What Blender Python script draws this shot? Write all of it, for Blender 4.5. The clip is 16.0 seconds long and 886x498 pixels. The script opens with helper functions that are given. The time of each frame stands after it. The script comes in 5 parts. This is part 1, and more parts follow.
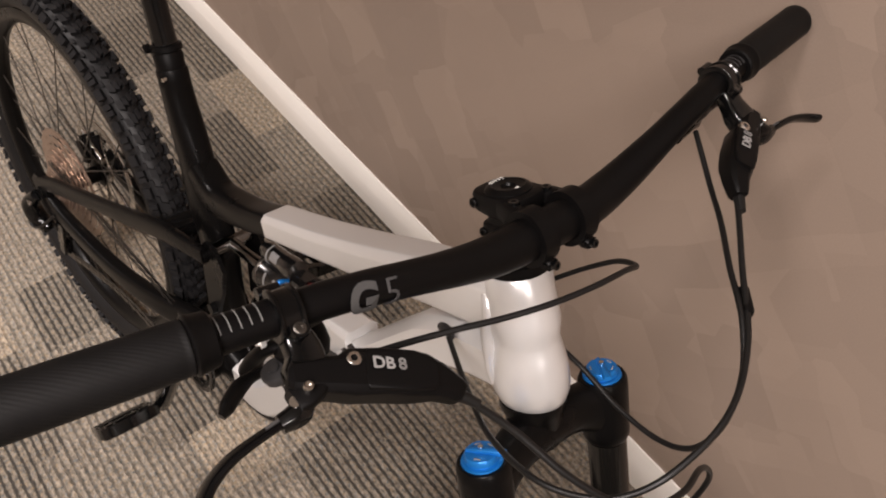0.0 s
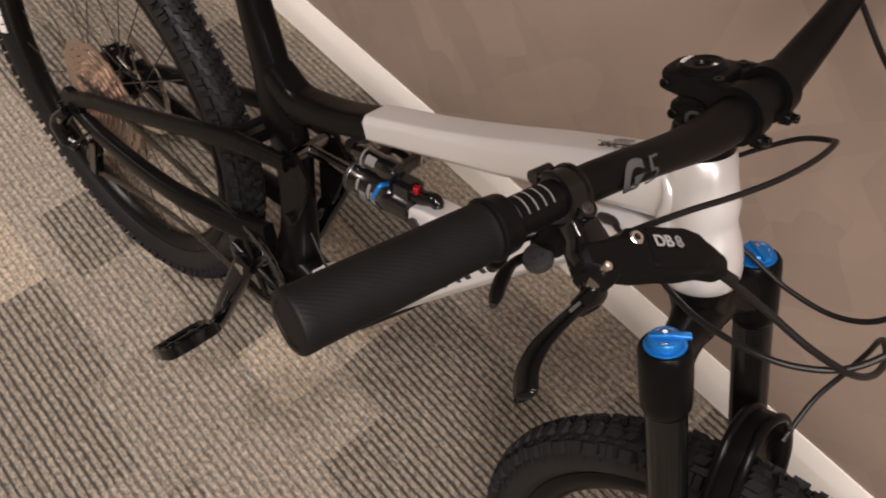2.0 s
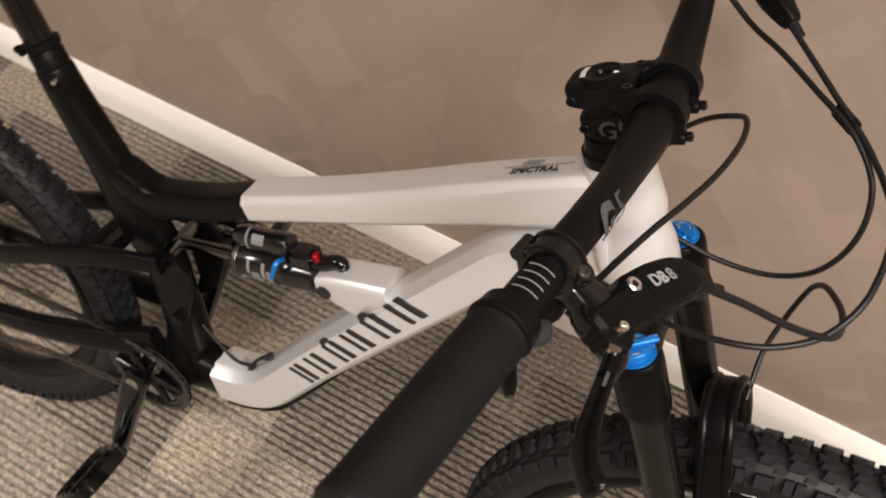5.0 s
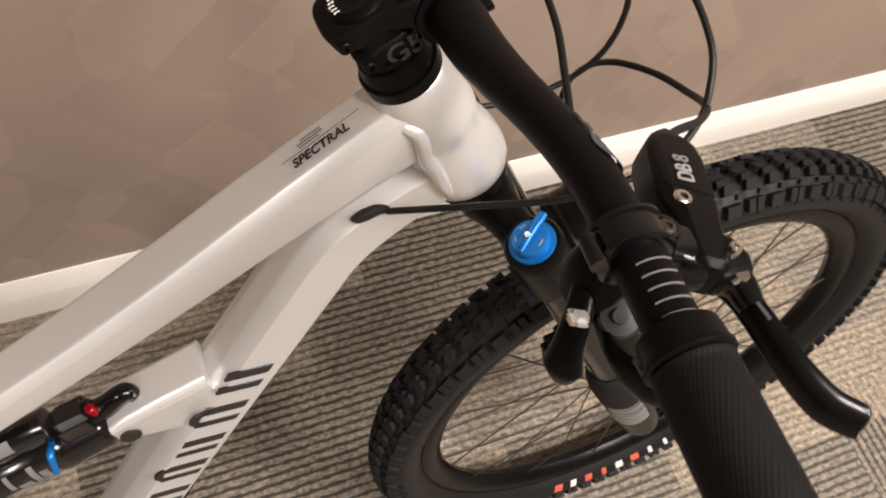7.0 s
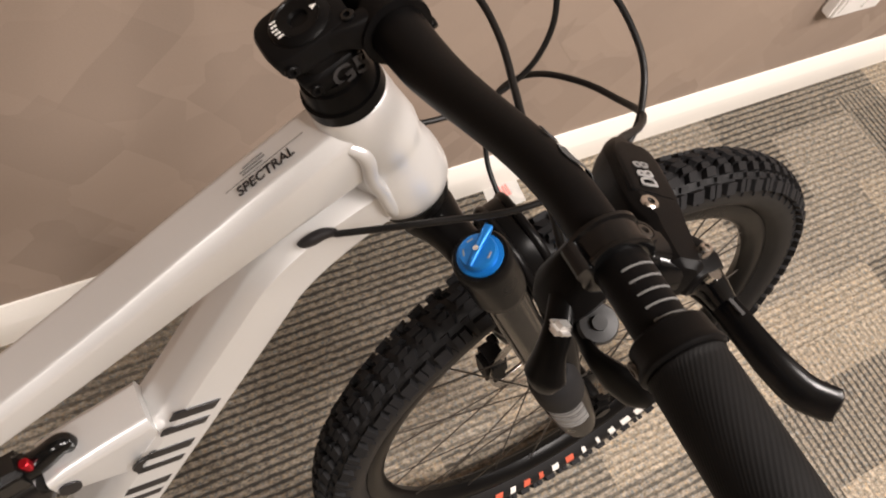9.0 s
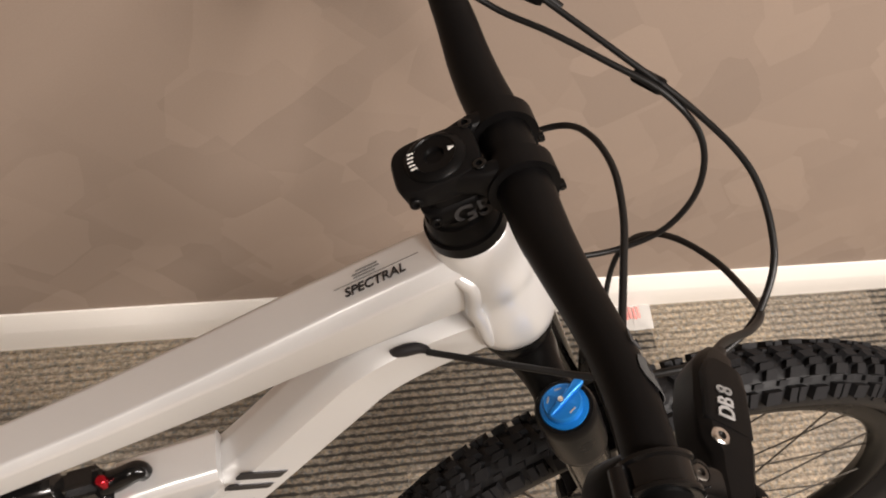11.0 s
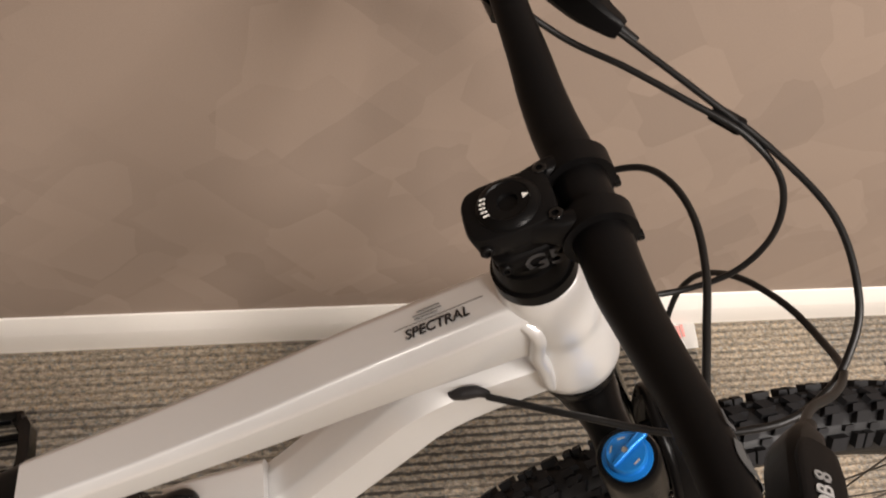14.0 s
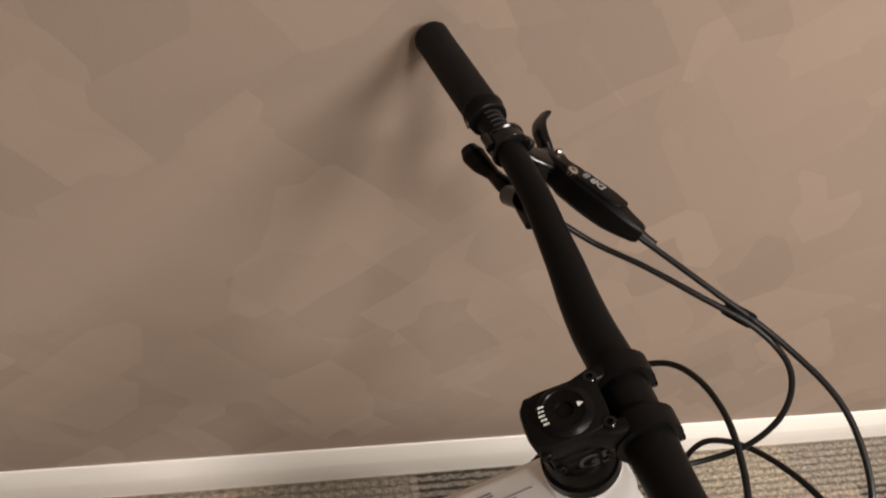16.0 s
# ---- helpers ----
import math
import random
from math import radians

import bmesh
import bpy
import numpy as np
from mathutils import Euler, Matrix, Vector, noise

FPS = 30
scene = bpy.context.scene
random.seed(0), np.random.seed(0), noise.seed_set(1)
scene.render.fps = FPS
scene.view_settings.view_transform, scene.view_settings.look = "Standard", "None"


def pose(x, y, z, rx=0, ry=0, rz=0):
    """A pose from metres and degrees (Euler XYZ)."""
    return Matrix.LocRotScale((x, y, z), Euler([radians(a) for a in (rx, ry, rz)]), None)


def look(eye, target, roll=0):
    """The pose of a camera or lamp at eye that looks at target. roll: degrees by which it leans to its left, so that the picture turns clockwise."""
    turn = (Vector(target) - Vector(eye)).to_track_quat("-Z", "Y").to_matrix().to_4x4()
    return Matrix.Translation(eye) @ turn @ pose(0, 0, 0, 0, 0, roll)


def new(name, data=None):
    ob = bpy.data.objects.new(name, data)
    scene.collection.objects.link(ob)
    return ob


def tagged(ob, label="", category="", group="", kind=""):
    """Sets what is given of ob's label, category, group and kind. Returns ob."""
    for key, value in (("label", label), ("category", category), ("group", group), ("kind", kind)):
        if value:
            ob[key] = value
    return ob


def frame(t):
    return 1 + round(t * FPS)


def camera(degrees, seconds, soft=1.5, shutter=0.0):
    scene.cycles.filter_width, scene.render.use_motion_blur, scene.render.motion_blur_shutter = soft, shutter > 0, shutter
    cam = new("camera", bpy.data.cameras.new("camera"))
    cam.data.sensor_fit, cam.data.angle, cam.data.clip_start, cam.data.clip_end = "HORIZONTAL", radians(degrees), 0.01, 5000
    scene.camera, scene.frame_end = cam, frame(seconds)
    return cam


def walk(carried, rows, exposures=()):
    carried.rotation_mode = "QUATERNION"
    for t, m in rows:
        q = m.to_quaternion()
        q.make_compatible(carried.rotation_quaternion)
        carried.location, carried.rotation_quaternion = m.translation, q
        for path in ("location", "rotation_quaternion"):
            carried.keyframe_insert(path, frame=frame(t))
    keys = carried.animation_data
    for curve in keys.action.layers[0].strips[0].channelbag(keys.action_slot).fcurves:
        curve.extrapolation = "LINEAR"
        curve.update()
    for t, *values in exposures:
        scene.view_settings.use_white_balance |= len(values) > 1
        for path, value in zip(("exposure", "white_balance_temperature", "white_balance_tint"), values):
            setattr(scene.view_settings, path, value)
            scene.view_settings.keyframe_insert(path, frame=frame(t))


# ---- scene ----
cam = camera(57.0, 16.0, soft=1.9, shutter=0.4)
PATH = [
    (0, (0.211, -0.7, 1.47), (-0.75, 0.096, -0.093), 2.4),
    (0.5, (0.205, -0.719, 1.454), (-0.744, 0.019, -0.145), 2.8),
    (1, (0.154, -0.778, 1.42), (-0.728, -0.129, -0.255), 2.6),
    (1.5, (0.114, -0.831, 1.43), (-0.71, -0.156, -0.263), 2.9),
    (2, (0.101, -0.84, 1.438), (-0.652, -0.059, -0.242), 5.0),
    (2.5, (0.108, -0.835, 1.441), (-0.605, -0.009, -0.235), 6.1),
    (3, (0.144, -0.805, 1.425), (-0.577, -0.008, -0.261), 8.1),
    (3.2, (0.160, -0.789, 1.417), (-0.593, -0.032, -0.274), 8.1),
    (5.3, (-0.027, -0.836, 1.432), (-0.389, 0.214, -0.231), 2.5),
    (5.5, (-0.048, -0.803, 1.41), (-0.336, 0.264, -0.258), 0.6),
    (6, (-0.137, -0.717, 1.366), (-0.105, 0.243, -0.388), 3.4),
    (6.5, (-0.145, -0.709, 1.352), (0.163, 0.142, -0.432), 10.3),
    (7, (-0.19, -0.709, 1.356), (0.336, 0.091, -0.399), 15.1),
    (7.5, (-0.221, -0.704, 1.345), (0.458, 0.044, -0.382), 20.1),
    (8, (-0.219, -0.701, 1.346), (0.5, 0.033, -0.37), 21.1),
    (8.5, (-0.212, -0.702, 1.346), (0.535, 0.021, -0.363), 21.7),
    (9, (-0.217, -0.695, 1.351), (0.53, 0.045, -0.351), 21.5),
    (9.5, (-0.228, -0.674, 1.379), (0.495, 0.152, -0.293), 19.7),
    (9.7, (-0.225, -0.667, 1.392), (0.466, 0.218, -0.263), 18.1),
    (11.8, (-0.168, -0.671, 1.368), (0.213, 0.329, -0.322), 18.9),
    (12, (-0.166, -0.664, 1.364), (0.208, 0.315, -0.34), 19.1),
    (12.5, (-0.17, -0.659, 1.363), (0.187, 0.311, -0.349), 18.7),
    (13, (-0.176, -0.652, 1.361), (0.181, 0.314, -0.354), 18.7),
    (13.5, (-0.191, -0.644, 1.366), (0.176, 0.324, -0.345), 18.5),
    (14, (-0.203, -0.632, 1.379), (0.181, 0.356, -0.317), 16.9),
    (14.5, (-0.214, -0.613, 1.393), (0.181, 0.4, -0.285), 15.9),
    (15, (-0.232, -0.609, 1.409), (0.189, 0.438, -0.243), 16.6),
    (15.5, (-0.258, -0.6, 1.429), (0.204, 0.515, -0.165), 17.0),
    (16, (-0.276, -0.599, 1.445), (0.223, 0.586, -0.086), 17.3),
]
EXPOSURES = [(0.0, -0.30, 6500, 15), (1.5, -0.33, 6500, 15), (3.0, -0.38, 6500, 15), (5.5, -0.02, 6500, 11), (9.5, 0.02, 6500, 11), (12.0, -0.06, 6500, 10), (14.0, -0.08, 6500, 10), (16.0, -0.20, 6500, 9)]
walk(cam, [(t, look(eye, target, roll)) for t, eye, target, roll in PATH], EXPOSURES)

# ---- world and lights ----
world = bpy.data.worlds.new("room_world")
scene.world = world
world.use_nodes = True
world.node_tree.nodes["Background"].inputs[0].default_value = (1.0, 0.9, 0.78, 1)
world.node_tree.nodes["Background"].inputs[1].default_value = 0.02


def area(name, x, y, sx, sy, watts, colour, spread, z=2.57):
    lamp = bpy.data.lights.new(name, "AREA")
    lamp.shape, lamp.size, lamp.size_y = "RECTANGLE", sx, sy
    lamp.energy, lamp.color, lamp.spread = watts, colour, radians(spread)
    ob = new(name, lamp)
    ob.matrix_world = pose(x, y, z)
    return ob


WARM = (1.0, 0.92, 0.86)
# x, y, size along x and y, watts, and the spread angle in degrees
# Third is narrowed to brighten floor, not wall; fourth is unseen, added as fill.
LAMPS = [(0.02, -1.35, 0.30, 0.30, 28.0, 170), (0.98, -1.60, 0.80, 0.80, 95.0, 150), (-2.05, -1.9, 0.6, 0.6, 75.0, 112), (3.0, -1.23, 0.4, 0.4, 45.0, 170)]
for lx, ly, sx, sy, w, spread in LAMPS:
    area("ceiling_lamp", lx, ly, sx, sy, w, WARM, spread)


# ---- materials ----
class Nodes:
    """Short-hand for building one node material."""

    def __init__(self, name):
        self.m = bpy.data.materials.new(name)
        self.m.use_nodes = True
        self.t = self.m.node_tree
        self.b = self.t.nodes["Principled BSDF"]

    def add(self, kind, **values):
        n = self.t.nodes.new(kind)
        for k, v in values.items():
            setattr(n, k, v)
        return n

    def link(self, a, b):
        self.t.links.new(a, b)

    def val(self, socket, v):
        if hasattr(v, "is_output"):
            self.link(v, socket)
        else:
            socket.default_value = v

    def coords(self, kind="Object"):
        return self.add("ShaderNodeTexCoord").outputs[kind]

    def mapping(self, vec, scale=(1, 1, 1), rot=(0, 0, 0), loc=(0, 0, 0)):
        n = self.add("ShaderNodeMapping")
        self.link(vec, n.inputs[0])
        n.inputs[1].default_value, n.inputs[2].default_value, n.inputs[3].default_value = loc, rot, scale
        return n.outputs[0]

    def noise(self, vec, scale, detail=3.0, rough=0.55):
        n = self.add("ShaderNodeTexNoise")
        self.link(vec, n.inputs["Vector"])
        n.inputs["Scale"].default_value, n.inputs["Detail"].default_value, n.inputs["Roughness"].default_value = scale, detail, rough
        return n.outputs[0]

    def math(self, op, a, b=0.0, c=0.0):
        n = self.add("ShaderNodeMath", operation=op)
        self.val(n.inputs[0], a)
        self.val(n.inputs[1], b)
        self.val(n.inputs[2], c)
        return n.outputs[0]

    def ramp(self, fac, stops):
        n = self.add("ShaderNodeValToRGB")
        self.link(fac, n.inputs[0])
        e = n.color_ramp.elements
        while len(e) < len(stops):
            e.new(0.5)
        for item, (p, c) in zip(e, stops):
            item.position = p
            item.color = (*c, 1) if len(c) == 3 else c
        return n.outputs[0]

    def mix(self, fac, a, b, blend="MIX"):
        n = self.add("ShaderNodeMix", data_type="RGBA", blend_type=blend)
        self.val(n.inputs[0], fac)
        for s, v in ((n.inputs[6], a), (n.inputs[7], b)):
            self.val(s, (*v, 1) if isinstance(v, tuple) and len(v) == 3 else v)
        return n.outputs[2]

    def bump(self, height, strength, distance):
        n = self.add("ShaderNodeBump")
        self.link(height, n.inputs["Height"])
        n.inputs["Strength"].default_value, n.inputs["Distance"].default_value = strength, distance
        self.link(n.outputs[0], self.b.inputs["Normal"])

    def set(self, **values):
        for k, v in values.items():
            self.val(self.b.inputs[k.replace("_", " ")], (*v, 1) if isinstance(v, tuple) and len(v) == 3 else v)


def plain(name, colour, rough, metal=0.0, spread=0.15, grain=220.0, bump=0.15, coat=0.0, patch=9.0, spec=0.5):
    """A surface with a fine grain and a slow drift of tone and gloss."""
    k = Nodes(name)
    co = k.coords()
    fine, slow = k.noise(co, grain, 2.0), k.noise(co, patch, 4.0)
    tone = k.math("ADD", k.math("MULTIPLY", fine, spread * 0.6), k.math("MULTIPLY", slow, spread * 1.4))
    tone = k.math("ADD", tone, 1.0 - spread)
    c = k.add("ShaderNodeVectorMath", operation="SCALE")
    c.inputs[0].default_value = colour
    k.link(tone, c.inputs[3])
    k.link(c.outputs[0], k.b.inputs["Base Color"])
    k.set(Roughness=k.math("ADD", k.math("MULTIPLY", slow, 0.22), rough - 0.11), Metallic=metal, Coat_Weight=coat, Coat_Roughness=0.12, Specular_IOR_Level=spec)
    if bump:
        k.bump(fine, bump, 0.0004)
    return k.m


M_WHITE = plain("pearl_white_paint", (0.69, 0.686, 0.679), 0.32, 0.55, 0.07, 900, 0.06, 0.3)
M_SATIN = plain("satin_black_paint", (0.0028, 0.0026, 0.0026), 0.30, 0.0, 0.3, 500, 0.08, spec=0.11)
M_MATTE = plain("matte_black_anodised", (0.0030, 0.0027, 0.0027), 0.42, 0.0, 0.3, 700, 0.12, spec=0.10)
M_GLOSS = plain("gloss_black", (0.0022, 0.0022, 0.0023), 0.16, 0.0, 0.2, 300, 0.0, 0.12, spec=0.34)
M_BLADE = plain("smooth_black_lever", (0.0022, 0.0021, 0.0022), 0.24, 0.0, 0.2, 400, 0.03, spec=0.28)
M_SHOCK = plain("polished_black_anodised", (0.030, 0.029, 0.029), 0.18, 0.85, 0.2, 300, 0.0, 0.6)
M_SHAFT = plain("polished_dark_steel", (0.16, 0.155, 0.15), 0.16, 1.0, 0.15, 400, 0.0)
M_RUBBER = plain("tyre_rubber", (0.0105, 0.0102, 0.0108), 0.66, 0.0, 0.45, 160, 0.5, spec=0.14)
M_HOSE = plain("black_cable_housing", (0.0048, 0.0044, 0.0042), 0.46, 0.0, 0.3, 300, 0.1, spec=0.3)
M_BLUE = plain("blue_anodised", (0.006, 0.15, 0.47), 0.36, 0.45, 0.2, 600, 0.1)
M_RED = plain("red_anodised", (0.36, 0.006, 0.014), 0.25, 0.7, 0.15, 600, 0.1)
M_STEEL = plain("polished_steel", (0.62, 0.59, 0.55), 0.22, 1.0, 0.2, 400, 0.1)
M_GREY = plain("grey_print", (0.15, 0.147, 0.144), 0.5, 0.0, 0.1, 400, 0.0)
M_PALE = plain("pale_grey_print", (0.24, 0.235, 0.23), 0.6, 0.0, 0.1, 400, 0.0)
M_MID = plain("mid_grey_print", (0.062, 0.061, 0.060), 0.85, 0.0, 0.1, 400, 0.0, spec=0.03)
M_DIM = plain("dim_grey_print", (0.050, 0.048, 0.048), 0.8, 0.0, 0.1, 400, 0.0, spec=0.03)
M_STANCHION = plain("dark_coated_stanchion", (0.0055, 0.0050, 0.0044), 0.14, 0.0, 0.2, 400, 0.0, spec=0.28)
M_TYRE = plain("tyre_sidewall", (0.0070, 0.0068, 0.0072), 0.50, 0.0, 0.4, 160, 0.3, spec=0.24)
M_BRIGHT = plain("bright_satin_steel", (0.88, 0.86, 0.83), 0.34, 0.7, 0.08, 400, 0.05)
M_COVER = plain("dark_grey_plastic", (0.016, 0.0155, 0.016), 0.45, 0.0, 0.15, 400, 0.1)
M_PRINT = plain("white_print", (0.62, 0.60, 0.57), 0.5, 0.0, 0.1, 400, 0.0)
M_INK = plain("black_print", (0.010, 0.009, 0.010), 0.4, 0.0, 0.2, 400, 0.0)
M_ORANGE = plain("orange_print", (0.45, 0.085, 0.045), 0.5, 0.0, 0.15, 400, 0.0)
M_COPPER = plain("cassette_steel", (0.40, 0.30, 0.24), 0.35, 0.9, 0.3, 300, 0.2)
M_CHAIN = plain("chain_steel", (0.10, 0.09, 0.08), 0.35, 0.9, 0.4, 300, 0.2)
M_PAPER = plain("white_paper", (0.82, 0.80, 0.77), 0.8, 0.0, 0.08, 200, 0.2)
M_PINK = plain("faded_red_print", (0.76, 0.30, 0.27), 0.8, 0.0, 0.3, 120, 0.0)
M_BOARD = plain("white_baseboard_paint", (0.86, 0.83, 0.775), 0.42, 0.0, 0.06, 260, 0.12, 0.0, 5.0)
M_CEIL = plain("ceiling_paint", (0.72, 0.69, 0.64), 0.9, 0.0, 0.08, 90, 0.3)
M_SOCKET = plain("white_plastic", (0.75, 0.73, 0.70), 0.35, 0.0, 0.05, 300, 0.05)
M_DARKROOM = plain("plain_room_paint", (0.36, 0.30, 0.25), 0.85, 0.0, 0.12, 60, 0.2)


def wall_material():
    """Taupe paint laid on with a wide brush: crisp angular patches that overlap, lighter and darker."""
    k = Nodes("brushed_taupe_paint")
    co = k.coords()
    warp = k.add("ShaderNodeTexNoise")
    k.link(co, warp.inputs["Vector"])
    warp.inputs["Scale"].default_value, warp.inputs["Detail"].default_value = 7.0, 2.0
    fine = k.noise(co, 420.0, 2.0)
    slow = k.noise(co, 1.7, 4.0)
    tone = k.math("ADD", k.math("MULTIPLY", slow, 1.1), -0.05)
    # scale, turn in the wall, stretch, shift, share of patches that cover, strength
    for scale, rot, long, seed, share, weight in ((3.6, 42, 1.3, 0.0, 0.35, 0.32), (5.0, -46, 1.4, 3.7, 0.50, 0.37), (6.8, 50, 1.5, 8.1, 0.58, 0.48), (9.5, -52, 1.4, 5.3, 0.70, 0.56)):
        bent = k.add("ShaderNodeVectorMath", operation="MULTIPLY_ADD")
        k.link(warp.outputs[1], bent.inputs[0])
        bent.inputs[1].default_value = (0.025, 0.0, 0.025)
        k.link(co, bent.inputs[2])
        v = k.mapping(k.mapping(bent.outputs[0], (1, 1, 1), (0, radians(rot), 0), (seed, 0.0, seed * 0.7)), (1.0 / long, 1.0, 1.0))
        cell = k.add("ShaderNodeTexVoronoi", distance="CHEBYCHEV", voronoi_dimensions="3D")
        k.link(v, cell.inputs["Vector"])
        cell.inputs["Scale"].default_value = scale
        cell.inputs["Randomness"].default_value = 0.8
        sep = k.add("ShaderNodeSeparateColor")
        k.link(cell.outputs["Color"], sep.inputs[0])
        cover = k.math("MULTIPLY", k.math("GREATER_THAN", sep.outputs[0], share), weight)
        keep = k.math("MULTIPLY", tone, k.math("SUBTRACT", 1.0, cover))
        tone = k.math("ADD", keep, k.math("MULTIPLY", sep.outputs[1], cover))
    colour = k.ramp(tone, [(0.10, (0.247, 0.190, 0.152)), (0.90, (0.347, 0.268, 0.214))])
    k.link(k.mix(0.10, colour, k.ramp(fine, [(0.3, (0.20, 0.155, 0.123)), (0.7, (0.38, 0.30, 0.24))])), k.b.inputs["Base Color"])
    k.set(Roughness=k.math("ADD", k.math("MULTIPLY", tone, -0.30), 0.70))
    k.bump(fine, 0.12, 0.0006)
    return k.m


def carpet_material():
    """Loop-pile carpet tiles: ribs along the wall, blocks of darker and lighter yarn."""
    k = Nodes("ribbed_carpet")
    co = k.coords()
    sep = k.add("ShaderNodeSeparateXYZ")
    k.link(co, sep.inputs[0])
    x, y = sep.outputs[0], sep.outputs[1]

    def inside(lo_x, hi_x, lo_y, hi_y):
        a = k.math("MULTIPLY", k.math("GREATER_THAN", x, lo_x), k.math("LESS_THAN", x, hi_x))
        b = k.math("MULTIPLY", k.math("GREATER_THAN", y, lo_y), k.math("LESS_THAN", y, hi_y))
        return k.math("MULTIPLY", a, b)

    # two tiles laid a quarter turn round
    turned = k.math("MAXIMUM", inside(1.5, 2.0, -0.57, -0.07), inside(0.79, 1.29, -1.07, -0.57))
    straight = k.math("SUBTRACT", 1.0, turned)
    across = k.math("ADD", k.math("MULTIPLY", y, straight), k.math("MULTIPLY", x, turned))
    row = k.math("FLOOR", k.math("DIVIDE", k.math("ADD", y, 10.0), 0.1765))
    shift = k.add("ShaderNodeTexWhiteNoise", noise_dimensions="1D")
    k.link(row, shift.inputs["W"])
    col = k.math("FLOOR", k.math("ADD", k.math("DIVIDE", k.math("ADD", x, 10.015), 0.265), k.math("MULTIPLY", k.math("FLOOR", k.math("MULTIPLY", shift.outputs[0], 3.0)), 0.5)))
    both = k.add("ShaderNodeCombineXYZ")
    k.link(row, both.inputs[0])
    k.link(col, both.inputs[1])
    cell = k.add("ShaderNodeTexWhiteNoise", noise_dimensions="2D")
    k.link(both.outputs[0], cell.inputs["Vector"])
    # known dark and light blocks over the random ones
    dark = k.math("MAXIMUM", inside(-1.15, -0.96, -0.77, -0.585), inside(-0.47, -0.02, -0.50, -0.24))
    dark = k.math("MAXIMUM", dark, inside(-1.0, -0.55, -1.25, -0.88))
    light = inside(-0.62, -0.47, -0.63, -0.50)
    free = k.math("SUBTRACT", 1.0, k.math("MAXIMUM", dark, light))
    block = k.math("MULTIPLY", cell.outputs[0], free)
    block = k.math("ADD", block, k.math("ADD", k.math("MULTIPLY", dark, 0.12), k.math("MULTIPLY", light, 0.9)))
    rib = k.math("FRACT", k.math("DIVIDE", k.math("ADD", across, 10.0), 0.0147))
    wob = k.noise(k.mapping(co, (60, 160, 1)), 1.0, 2.0)
    loop = k.noise(k.mapping(co, (150, 190, 1)), 1.0, 2.0, 0.7)
    line = k.ramp(k.math("ADD", k.math("ABSOLUTE", k.math("SUBTRACT", rib, 0.5)), k.math("MULTIPLY", k.math("SUBTRACT", wob, 0.5), 0.60)), [(0.25, (0, 0, 0)), (0.40, (1, 1, 1))])
    fleck = k.ramp(k.noise(k.mapping(co, (95, 130, 1), (0, 0, 0), (4, 7, 0)), 1.0, 3.0, 0.75), [(0.30, (0.078, 0.069, 0.056)), (0.45, (0.185, 0.157, 0.124)), (0.60, (0.297, 0.250, 0.197)), (0.72, (0.38, 0.325, 0.260))])
    tint = k.ramp(k.noise(k.mapping(co, (170, 120, 1), (0, 0, 0), (9, 3, 0)), 1.0, 2.0, 0.6), [(0.34, (0.62, 0.80, 1.02)), (0.44, (1.0, 1.0, 1.0)), (0.58, (1.0, 1.0, 1.0)), (0.66, (1.14, 0.98, 0.76))])
    fleck = k.mix(0.8, fleck, tint, "MULTIPLY")
    dark_amount = k.ramp(block, [(0.0, (0.92,) * 3), (0.30, (0.85,) * 3), (0.42, (0.58,) * 3), (0.70, (0.46,) * 3), (0.80, (0.36,) * 3), (1.0, (0.30,) * 3)])
    line_fac = k.math("MULTIPLY", line, dark_amount)
    base = k.mix(line_fac, fleck, (0.036, 0.033, 0.029))
    lift = k.ramp(block, [(0.0, (0.82,) * 3), (0.3, (0.88,) * 3), (0.5, (1.06,) * 3), (0.78, (1.12,) * 3), (0.80, (1.24, 1.21, 1.16)), (1.0, (1.32, 1.28, 1.22))])
    base = k.mix(1.0, base, lift, "MULTIPLY")
    grime = k.ramp(k.noise(co, 2.2, 4.0), [(0.3, (0.86, 0.87, 0.885)), (0.7, (1.03, 1.05, 1.06))])
    k.link(k.mix(1.0, base, grime, "MULTIPLY"), k.b.inputs["Base Color"])
    k.set(Roughness=0.95)
    k.b.inputs["Specular IOR Level"].default_value = 0.15
    height = k.math("ADD", k.math("MULTIPLY", line, -0.6), k.math("MULTIPLY", loop, 0.9))
    k.bump(height, 0.9, 0.003)
    return k.m


M_WALL, M_CARPET = wall_material(), carpet_material()


# ---- mesh helpers ----
V = Vector


def mesh_of(name, bm, material):
    bmesh.ops.recalc_face_normals(bm, faces=bm.faces)
    me = bpy.data.meshes.new(name)
    bm.to_mesh(me)
    bm.free()
    me.shade_smooth()
    me.set_sharp_from_angle(angle=radians(38))
    me.materials.append(material)
    return me


def part(name, bm, material, parent, label=""):
    ob = new(name, mesh_of(name, bm, material))
    ob.parent = parent
    return tagged(ob, label) if label else ob


def box(bm, centre, size, turn=None, bevel=0.0, seg=2):
    r = bmesh.ops.create_cube(bm, size=1.0)
    m = Matrix.Translation(centre) @ (turn.to_4x4() if turn else Matrix()) @ Matrix.Diagonal((*size, 1))
    bmesh.ops.transform(bm, matrix=m, verts=r["verts"])
    if bevel:
        edges = list({e for v in r["verts"] for e in v.link_edges})
        bmesh.ops.bevel(bm, geom=edges, offset=bevel, segments=seg, affect="EDGES", clamp_overlap=True)
    return bm


